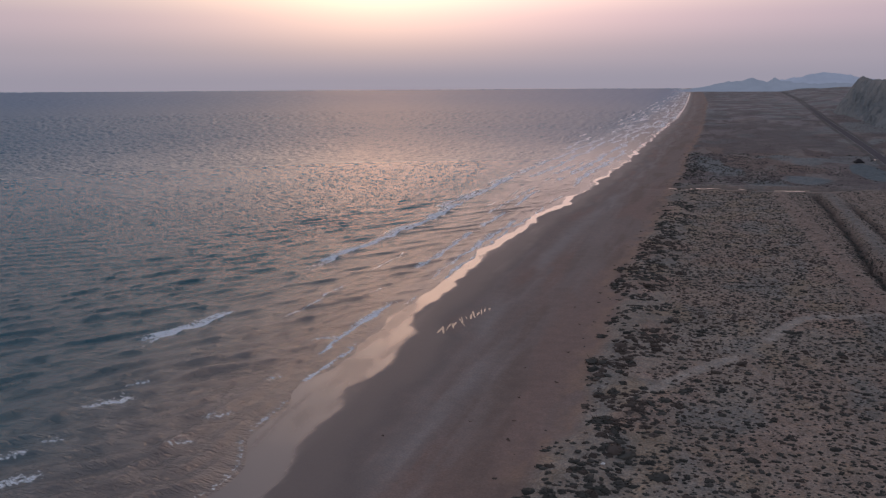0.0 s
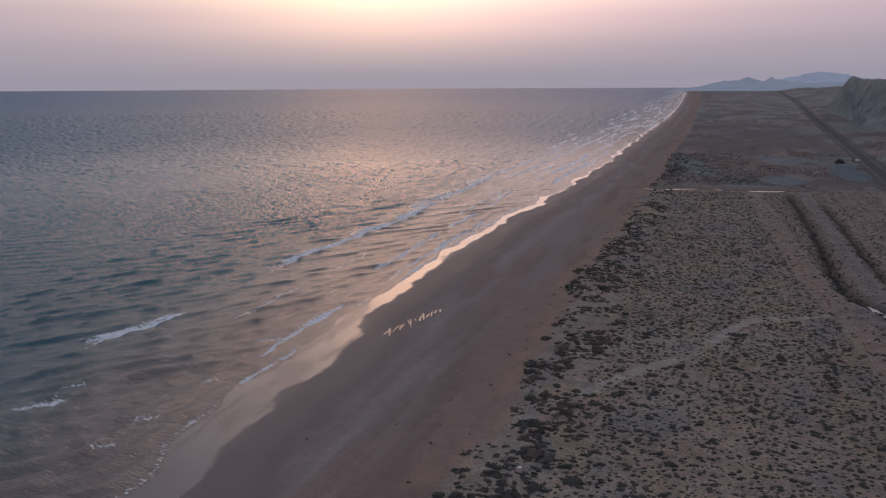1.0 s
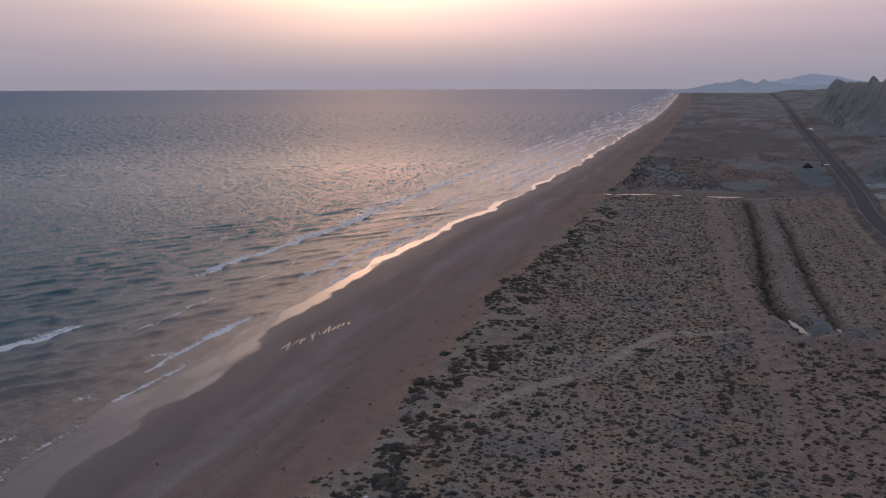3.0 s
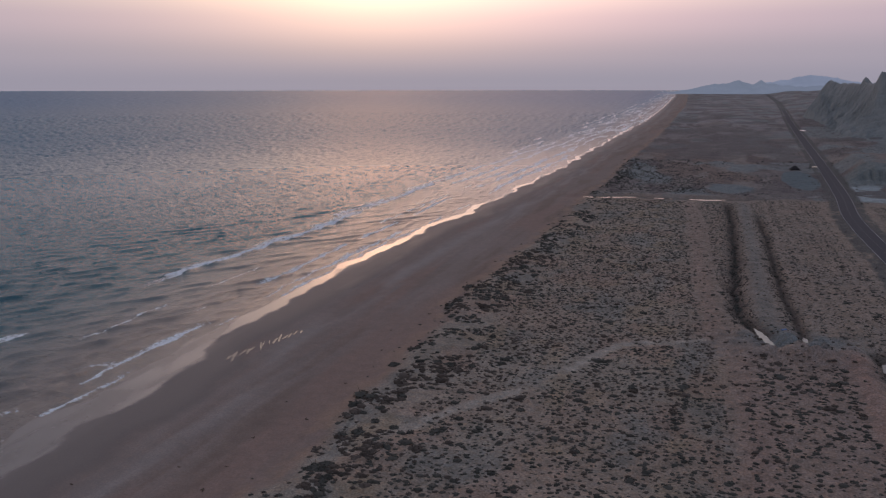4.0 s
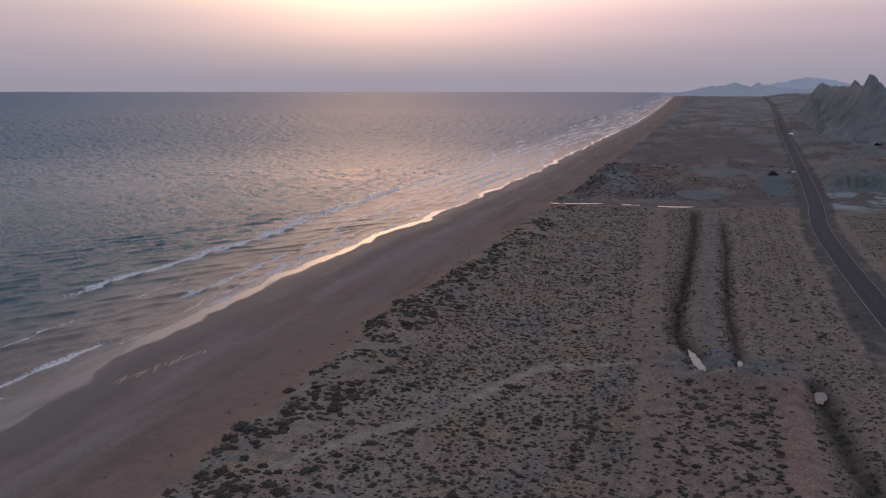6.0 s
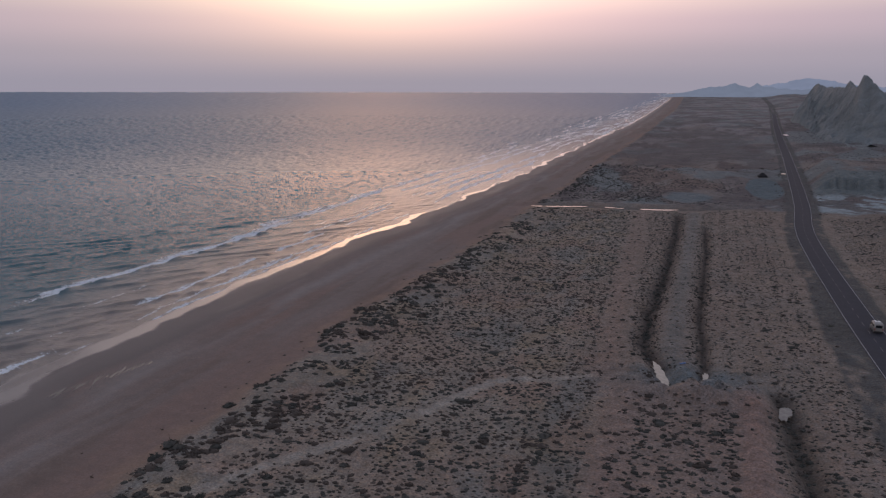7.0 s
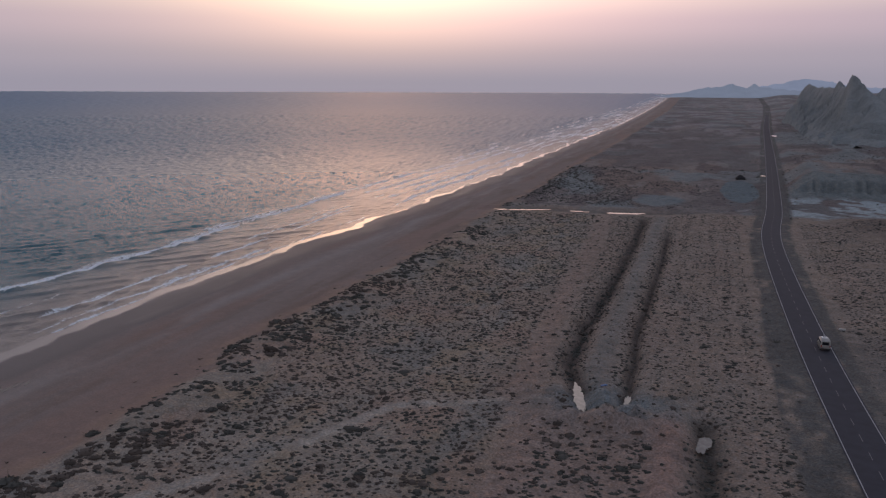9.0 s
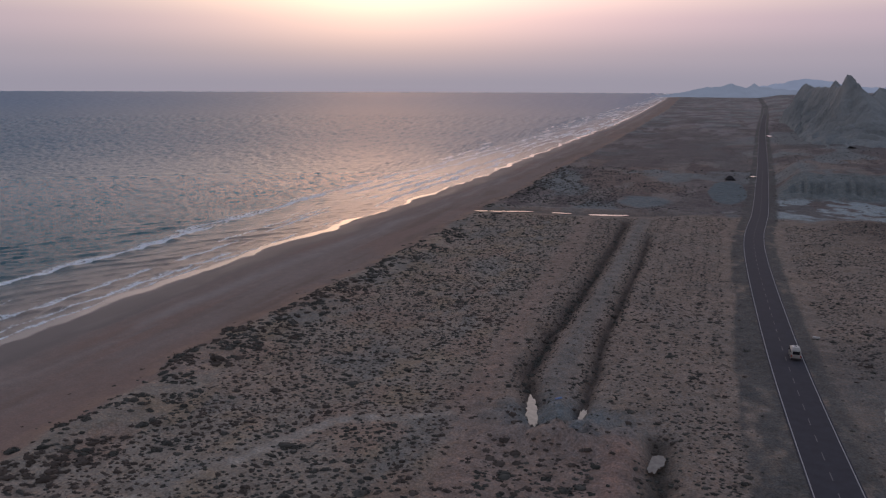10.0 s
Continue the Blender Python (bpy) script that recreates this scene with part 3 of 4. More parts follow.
def build_sea():
    rows = [60.0]
    while rows[-1] < 4990:
        rows.append(rows[-1] + max(0.7, rows[-1] ** 2 / 125000))
    s = np.r_[np.linspace(-900, 58, 30), rows]
    side = np.r_[np.linspace(-22, -52, 12), np.arange(-54, -150, -0.7)]
    w = np.linspace(0, 1, 580)[1:]
    reach = np.where(s < 70, 180 + 2 * (70 - s), 100 + 1.15 * s)
    Nn = np.concatenate([np.repeat(side[None], len(s), 0), side[-1] - w[None] * reach[:, None]], 1)
    S = np.repeat(s[:, None], Nn.shape[1], 1)
    # the far rim lies square to the camera's view, which levels the horizon
    q = np.where(S > 1000, -Nn / np.maximum(S, 1), 0)
    k = 1 + (1 / (0.9455 + 0.3256 * np.maximum(q, 0.16)) - 1) * smooth(1000, 4990, S) * smooth(0.08, 0.2, q)
    Nn, S = Nn * np.where(q > 0.08, k, 1), S * k
    gap = water_edge(S) - Nn                   # metres out from the water's edge
    near = 1 - smooth(320, 620, np.hypot(Nn, S))
    # oblique wind waves
    ph = Nn * np.cos(np.radians(51)) * 1.0 - S * np.sin(np.radians(51))
    warp = 5.0 * fbm(Nn / 40, S / 40, 3, 201) + 2.0 * fbm(Nn / 9, S / 9, 2, 202)
    group = fbm(Nn / 30, S / 22, 3, 203)
    w1 = np.sin(2 * np.pi * (ph / 7.0 + warp * 0.16))
    w2 = np.sin(2 * np.pi * ((Nn * 0.75 - S * 0.66) / 4.6 + warp * 0.2))
    sharp = lambda w: ((w + 1) / 2) ** 1.8
    calmer = 1 - 0.6 * smooth(170, 330, S)
    z = calmer * 0.34 * sharp(w1) * smooth(0.3, 0.65, group) + calmer * 0.2 * sharp(w2) * smooth(0.3, 0.6, 1 - group)
    z = z * (smooth(0, 22, gap) - 0.75 * (smooth(0, 22, gap) - smooth(25, 60, gap)) * smooth(120, 200, S)) * near
    # open water: short crests, lengthened away from the camera path to suit its view
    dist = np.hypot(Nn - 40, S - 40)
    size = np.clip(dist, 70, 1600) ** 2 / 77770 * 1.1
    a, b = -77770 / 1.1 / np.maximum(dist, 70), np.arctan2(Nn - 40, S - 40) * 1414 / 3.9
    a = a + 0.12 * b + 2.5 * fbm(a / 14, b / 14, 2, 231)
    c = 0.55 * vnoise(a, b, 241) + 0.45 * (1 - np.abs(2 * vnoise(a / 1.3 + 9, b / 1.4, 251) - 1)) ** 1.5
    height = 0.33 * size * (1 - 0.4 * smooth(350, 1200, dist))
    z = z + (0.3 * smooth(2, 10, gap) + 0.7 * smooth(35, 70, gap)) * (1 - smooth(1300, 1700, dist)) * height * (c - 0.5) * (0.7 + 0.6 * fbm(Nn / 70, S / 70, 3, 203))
    for wide, tall, a0, a1 in ((8.0, 1.6, 1100, 1500), (20.0, 2.6, 2300, 3000)):
        c = vnoise((0.89 * S - 0.45 * Nn) / wide, (0.89 * Nn + 0.45 * S) / wide, 261)
        z = z + tall * (c - 0.5) * smooth(a0, a1, dist) * (1 - smooth(2 * a1, 2.6 * a1, dist)) * smooth(30, 80, gap)
    # steep crests under the breakers
    foam = foam_at(Nn, S)
    for n0, s0, ln, wd in CAPS:
        a = (S - s0) * 0.75 + (Nn - n0) * 0.66
        b = (Nn - n0) * 0.75 - (S - s0) * 0.66
        ln, wd, b = ln * (0.6 + 0.8 * fbm(Nn / 2, S / 2, 2, 211)), wd * (0.5 + 1.3 * fbm(S / 1.7, Nn / 1.7, 2, 212)), b + 1.2 * (fbm(S / 2.5, Nn / 2.5, 2, 213) - 0.5)
        foam = np.maximum(foam, 0.72 * np.exp(-((a / ln) ** 4)) * smooth(wd * 0.6, 0.0, b) * np.exp(-np.maximum(-b, 0) / (wd * 1.6)))
    fringe = smooth(-0.3, 0.3, gap) * (1 - smooth(0.5, 2.4, gap)) * smooth(0.40, 0.58, fbm(S / 16, Nn / 30, 3, 215))
    foam = np.maximum(foam, (0.40 + 0.25 * bump(S, 215, 60)) * fringe * (0.6 + 0.8 * fbm(S / 3, Nn / 2, 2, 216)) * (1 - smooth(300, 420, S)))
    swell = fbm(S / 55, 0 * S, 3, 101)
    crest = main_breaker(S) + 2.0 * (swell - 0.5) * 2
    z = z + near * (0.55 * bump(Nn, crest - 1.2, 1.6) * smooth(120, 150, S) + 0.25 * bump(Nn, -78.5, 1.2)) * smooth(0.35, 0.6, fbm(S / 40, 0 * S, 2, 205))
    z = z + 0.10 * foam * near
    for k, (off, hgt) in enumerate(((1.8, 0.07), (4.2, 0.10), (8.0, 0.14), (13.0, 0.16))):
        line = gap - off - 5 * (fbm(S / 22, 0 * S, 3, 221 + k) - 0.5) - 1.5 * (vnoise(S / 3.5, 0 * S, 231 + k) - 0.5)
        z = z + near * hgt * smooth(-0.1, 0.35, line) * np.exp(-np.maximum(line, 0) / 3.5)
    # short-crested wavelets of the surf zone, steep towards the beach
    along, cross = 0.77 * S + 0.63 * Nn, 0.63 * S - 0.77 * Nn
    for lam, hgt, tilt, seed in ((9.0, 0.30, 0.70, 311), (6.0, 0.20, 0.50, 321), (4.0, 0.13, 0.30, 331)):
        ph = (gap + tilt * S + 4.0 * fbm(along / 40, cross / 25, 2, seed)) / lam
        fr = ph - np.floor(ph)
        face = smooth(0.0, 0.14, fr) * (1 - smooth(0.14, 0.9, fr))
        z = z + near * hgt * face * smooth(0.42, 0.6, fbm(along / 26, cross / 6, 3, seed + 2)) * smooth(1, 6, gap) * (1 - smooth(70, 130, gap))
    # the last thin sheet of water lies on the sand
    z = SEA_Z + z + 0.02 - 0.9 * smooth(0.0, -6.0, gap)
    shoal_sheen = (1 - smooth(5, 55, gap)) * 0.85
    calm = 0.35 * (1 - smooth(0, 14, gap)) + 0.6 * (1 - smooth(28, 58, gap)) * smooth(120, 200, S)
    ob = grid_mesh("sea", Nn, S, z, SEA, {"foam": foam, "shoal_sheen": shoal_sheen, "calm": calm, "path_distance": smooth(150, 950, dist) + smooth(1000, 2600, dist)})
    tagged(ob, "teal sea with oblique wind waves and white surf", "sea", kind="structure")


build_sea()


# ---- road
def strip(name, s, x0, x1, dz, mat, parent=None):
    z = 0.27 + dz
    X = np.stack([x0, x1], 1)
    Y = np.stack([s, s], 1)
    ob = grid_mesh(name, X, Y, np.full(X.shape, z), mat)
    ob.parent = parent
    return ob


def build_road():
    s = np.arange(-880, 1700, 4.0)
    c = road_x(s)
    road = strip("road", s, c - 3.7, c + 3.7, 0.0, ASPHALT)
    tagged(road, "dark asphalt two-lane coast road", "road", kind="structure")
    for name, off in (("edge_line", -3.38), ("edge_line", 3.38)):
        tagged(strip(name, s, c + off - 0.07, c + off + 0.07, 0.004, LINE, road), "worn white edge line")
    for y in np.arange(100, 700, 6.6):
        ss = np.array([y, y + 1.4, y + 2.8])
        cc = road_x(ss)
        strip("centre_dash", ss, cc - 0.06, cc + 0.06, 0.004, FADED, road)


build_road()


# ---- hills
def hill_z(n, s):
    crest = [(206, 880, 30), (202, 912, 46), (197, 924, 50), (192, 932, 51), (190, 950, 49), (193, 1000, 49), (195, 1048, 50), (196.5, 1062, 53), (197, 1082, 48), (199, 1250, 48), (191, 1285, 49), (189, 1300, 50), (183, 1325, 43), (178, 1352, 28), (156, 1400, 6)]
    back = [(206, 890, 34), (242, 1070, 48), (262, 1080, 42), (330, 1150, 46), (420, 1200, 40)]
    warp = 12 * (fbm(n / 30, s / 30, 3, 301) - 0.5)
    top, rise = np.full(n.shape, -30.0), np.zeros(n.shape)
    for line, reach in ((crest, 78.0), (back, 85.0)):
        for (a0, b0, z0), (a1, b1, z1) in zip(line, line[1:]):
            da, db = a1 - a0, b1 - b0
            t = np.clip(((n - a0) * da + (s - b0) * db) / (da * da + db * db), 0, 1)
            off = n - a0 - t * da
            d = np.hypot(off * np.where(off < 0, 2.5, 1.0), (s - b0 - t * db) * 1.0)
            along = b0 + t * db + 0.5 * (a0 + t * da)
            flute = 0.65 * np.abs(2 * vnoise(along / 11.0 + warp * 0.15, d / 50, 302) - 1) + 0.35 * np.abs(2 * vnoise(along / 4.5 + warp * 0.3, d / 40, 312) - 1)
            zc = z0 + t * (z1 - z0) + 1.4 * (vnoise(along / 9, 0 * along, 303) - 0.5)
            dd = d * (0.62 + 0.95 * flute) + warp * 0.4 * smooth(0, 25, d)
            k = 1 - dd / reach
            rise = np.maximum(rise, k)
            top = np.maximum(top, np.where(k > 0, zc * (0.5 * k + 0.5 * k * np.abs(k)), 30 * k))
    for a0, b0, zt, w in ((192, 932, 9.5, 9.0), (199, 922, 4, 9.0), (196.5, 1062, 2.5, 9.0), (188, 1300, 2.5, 18.0)):
        d = np.hypot(n - a0, (s - b0) * 0.55) * (0.8 + 0.5 * vnoise(n / 3.0, s / 5.0, 306))
        top = top + zt * (1 - smooth(w * 0.25, w, d))
    groove = (1 - np.abs(2 * vnoise((s + 0.8 * n) / 8.0 + warp * 0.10, (n - 0.5 * s) / 70, 307) - 1)) ** 4
    groove = groove + 0.9 * (1 - np.abs(2 * vnoise((s + 0.9 * n) / 3.6 + warp * 0.2, (n - 0.5 * s) / 50, 308) - 1)) ** 4
    top = top - 7.0 * groove * smooth(4, 16, top) * smooth(0.97, 0.62, rise)
    top = top - 26 * (1 - smooth(6, 42, n - road_x(s)))
    return top + 1.6 * (fbm(n / 8, s / 8, 4, 304) - 0.5) - 1.0


def badland_material():
    m, nt, b = material("grey_mudstone")
    f1, f2 = noise_node(nt, 0.05, 5), noise_node(nt, 0.5, 6, 0.7)
    f = math_node(nt, "ADD", math_node(nt, "MULTIPLY", f1, 0.6), math_node(nt, "MULTIPLY", f2, 0.4))
    # mudstone grey with aerial haze mixed in, so paler and bluer
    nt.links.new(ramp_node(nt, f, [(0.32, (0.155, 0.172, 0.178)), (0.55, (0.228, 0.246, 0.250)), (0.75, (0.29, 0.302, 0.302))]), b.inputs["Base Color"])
    b.inputs["Roughness"].default_value = 0.95
    tc = nt.nodes.new("ShaderNodeTexCoord")
    mp = nt.nodes.new("ShaderNodeMapping")
    mp.inputs["Scale"].default_value = (0.30, 0.30, 0.035)
    nt.links.new(tc.outputs["Object"], mp.inputs["Vector"])
    rill = noise_node(nt, 1.0, 4, 0.6, mp.outputs[0])
    bump_node(nt, math_node(nt, "ADD", math_node(nt, "MULTIPLY", rill, 3.0), math_node(nt, "MULTIPLY", f2, 0.5)), 1.0, 0.8, b)
    return m


MUDSTONE = badland_material()


def build_hill():
    n, s = np.r_[np.arange(120, 260, 1.1), np.arange(260, 440, 2.0)], spread([np.arange(800, 1110, 1.1), np.arange(1110, 1460, 3.0)])
    Nn, S = np.meshgrid(n, s)
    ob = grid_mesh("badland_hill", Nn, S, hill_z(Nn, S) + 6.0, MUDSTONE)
    tagged(ob, "steep grey mudstone hill with a pointed peak and eroded gullies", "hill")


build_hill()


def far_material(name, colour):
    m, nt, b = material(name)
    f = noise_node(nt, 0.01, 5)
    # blue-grey haze is put into the colour and into a glow without a lamp
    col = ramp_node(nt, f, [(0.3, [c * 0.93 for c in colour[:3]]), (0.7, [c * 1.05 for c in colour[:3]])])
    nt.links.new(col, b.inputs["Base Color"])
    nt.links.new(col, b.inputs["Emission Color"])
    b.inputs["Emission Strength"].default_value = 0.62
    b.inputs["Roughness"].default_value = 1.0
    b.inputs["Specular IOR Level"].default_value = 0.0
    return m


def build_range(name, s0, profile, colour, seed, label):
    """A far range: its skyline, sloping to the plain in front and behind."""
    n = np.arange(profile[0][0], profile[-1][0], 6.0)
    h = np.interp(n, [p[0] for p in profile], [p[1] for p in profile])
    h = h + np.clip(h / 40, 0, 1) * 13 * (fbm(n / 20, 0 * n, 4, seed) - 0.5)
    d = np.linspace(-1, 1, 15)
    Nn, D = np.meshgrid(n, d)
    k = 1 - np.abs(D)
    z = h[None] * k ** 1.2 + 6 * (fbm(Nn / 30, D * 4, 3, seed + 3) - 0.5) * k * np.abs(D) * 2 - 3 * (1 - k)
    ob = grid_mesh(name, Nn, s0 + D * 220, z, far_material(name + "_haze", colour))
    tagged(ob, label, "mountain range", kind="structure")


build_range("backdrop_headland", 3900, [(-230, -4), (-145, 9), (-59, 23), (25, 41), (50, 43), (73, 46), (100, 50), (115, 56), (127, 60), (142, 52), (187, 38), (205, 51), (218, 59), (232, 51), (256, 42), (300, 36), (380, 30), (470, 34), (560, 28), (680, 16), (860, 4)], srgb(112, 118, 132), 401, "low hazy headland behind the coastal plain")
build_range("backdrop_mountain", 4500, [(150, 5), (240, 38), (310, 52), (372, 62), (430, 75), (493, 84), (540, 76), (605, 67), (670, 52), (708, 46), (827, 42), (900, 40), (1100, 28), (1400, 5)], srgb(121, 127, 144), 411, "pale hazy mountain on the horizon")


# ---- pools and puddles
def pool(name, x, y, rx, ry, z, label, seed, turn=0.0, lobes=0.35, mat=None):
    bm = bmesh.new()
    vs = []
    for i in range(64):
        a = 2 * math.pi * i / 64
        r = 1 + lobes * 2 * (float(vnoise(1.6 * math.cos(a) + seed * 3.1, 1.6 * math.sin(a), seed)) - 0.5) + 0.45 * (float(vnoise(6 * math.cos(a) + seed * 3.1, 6 * math.sin(a), seed)) - 0.5)
        px, py = rx * r * math.cos(a), ry * r * math.sin(a)
        vs.append(bm.verts.new((px * math.cos(turn) - py * math.sin(turn), px * math.sin(turn) + py * math.cos(turn), 0)))
    bm.faces.new(vs)
    ob = part(name, bm, mat or POOL)
    ob.matrix_world = pose(x, y, z)
    if ob.data.polygons[0].normal.z < 0:
        ob.data.flip_normals()
    tagged(ob, label, "water pool", kind="structure")
    return ob


def gz(x, y):
    return float(ground_z(np.array([float(x)]), np.array([float(y)]))[0])


for x0, x1, w in ((-23, 3, 1.5), (11, 20, 1.1), (27.5, 44.5, 2.0)):
    xs = np.linspace(x0, x1, 40)
    ends = np.sqrt(np.clip(1 - (2 * (xs - x0) / (x1 - x0) - 1) ** 6, 0.02, 1))
    mid = canal_y(xs)
    X = np.stack([xs, xs], 1)
    Y = np.stack([mid - w * ends * (0.5 + 1.0 * vnoise(xs / 2.4, 0 * xs, 7)), mid + w * ends * (0.7 + 0.6 * vnoise(xs / 3.1, 0 * xs, 8))], 1)
    ob = grid_mesh("canal_water", X.T, Y.T, np.full(X.T.shape, -0.42), POOL)
    if ob.data.polygons[0].normal.z < 0:
        ob.data.flip_normals()
    tagged(ob, "bright still water in the cut canal", "water", kind="structure")
def put_pool(x, y, rx, ry, lift, label, seed, turn=0.0, mat=None):
    return pool("pool", x, y, rx, ry, gz(x, y) + lift, label, seed, turn, 0.35, mat or MILKY)


put_pool(50.9, 211.3, 1.2, 5.8, 0.45, "pale still pool at the end of a drain", 3, 0.30)
put_pool(59.6, 211.0, 0.7, 4.4, 0.4, "narrow pale pool at the end of a drain", 5, 0.1)
put_pool(73.1, 197, 1.15, 2.7, 0.62, "small pale pool in a bushy drain", 8, 0.0, MUDDY)
put_pool(110.8, 224, 2.0, 6.0, 0.12, "pale pool beside the road embankment", 11, -0.1)
put_pool(132.8, 1025, 2.6, 12.0, 0.5, "bright pool beside the far road", 13, -0.1)
put_pool(101, 604, 1.8, 3.0, 0.3, "pale puddle on the road shoulder", 17)

# ripple puddles on the beach, a slanting row
rng = random.Random(12)
for k in range(14):
    f = k / 13
    x, y = -57.2 + 6.2 * f + rng.uniform(-0.5, 0.5), 164 + 20 * f + rng.uniform(-0.5, 0.5)
    put_pool(x, y, rng.uniform(0.16, 0.30), rng.uniform(1.5, 3.6) * (1.15 - 0.5 * f), 0.05, "shallow shining ripple puddle on the beach", 40 + k, rng.uniform(0.05, 0.55), POOL)



# ---- shrubs
def dome(rs, sides, leaves, leaf):
    """A low bushy mound: an uneven core and loose leaf sprays. Unit radius."""
    v, f = [], []
    for ring, (r, z) in enumerate(((0.92, 0.0), (0.78, 0.38))):
        for i in range(sides):
            a = 2 * math.pi * (i + 0.3 * ring) / sides
            k = r * rs.uniform(0.7, 1.2)
            v.append((k * math.cos(a), k * math.sin(a), z * rs.uniform(0.7, 1.3)))
    v.append((rs.uniform(-0.2, 0.2), rs.uniform(-0.2, 0.2), rs.uniform(0.55, 0.8)))
    for i in range(sides):
        j = (i + 1) % sides
        f += [(i, j, sides + j), (i, sides + j, sides + i), (sides + i, sides + j, 2 * sides)]
    for _ in range(leaves):
        a, e = rs.uniform(0, 2 * math.pi), rs.uniform(0.05, 1.4)
        c = Vector((math.cos(a) * math.cos(e), math.sin(a) * math.cos(e), 0.72 * math.sin(e))) * rs.uniform(0.75, 1.12)
        d = Vector((rs.gauss(0, 1), rs.gauss(0, 1), rs.gauss(0, 0.6))).normalized() * leaf * rs.uniform(0.6, 1.3)
        u = d.cross(Vector((rs.gauss(0, 1), rs.gauss(0, 1), rs.gauss(0, 1)))).normalized() * leaf * 0.45
        n = len(v)
        v += [tuple(c - d * 0.5 - u), tuple(c - d * 0.4 + u), tuple(c + d * 0.6)]
        f.append((n, n + 1, n + 2))
    return np.array(v), np.array(f)


def scatter(name, templates, X, Y, Rr, mat, label, seed):
    rs = np.random.RandomState(seed)
    Z = ground_z(X, Y)
    which = rs.randint(0, len(templates), len(X))
    co, fa, base = [], [], 0
    for k, (tv, tf) in enumerate(templates):
        m = np.where(which == k)[0]
        if not len(m):
            continue
        a = rs.normal(0.3, 0.45, len(m)) + np.pi * rs.randint(0, 2, len(m))   # drawn out roughly along the camera's right, to suit its view
        sx, sy, sz = Rr[m] * rs.uniform(0.9, 1.35, len(m)), Rr[m] * rs.uniform(0.75, 1.05, len(m)), Rr[m] * rs.uniform(0.5, 0.85, len(m))
        px, py = tv[None, :, 0] * sx[:, None], tv[None, :, 1] * sy[:, None]
        P = np.stack([X[m][:, None] + px * np.cos(a)[:, None] - py * np.sin(a)[:, None], Y[m][:, None] + px * np.sin(a)[:, None] + py * np.cos(a)[:, None], Z[m][:, None] - 0.08 + tv[None, :, 2] * sz[:, None]], -1)
        F = tf[None] + (np.arange(len(m)) * len(tv))[:, None, None] + base
        co.append(P.reshape(-1, 3))
        fa.append(F.reshape(-1, 3))
        base += P.shape[0] * P.shape[1]
    me = bpy.data.meshes.new(name)
    raw_mesh(me, np.concatenate(co), np.concatenate(fa))
    me.materials.append(mat)
    tagged(new(name, me), label, "shrubs", kind="stuff")


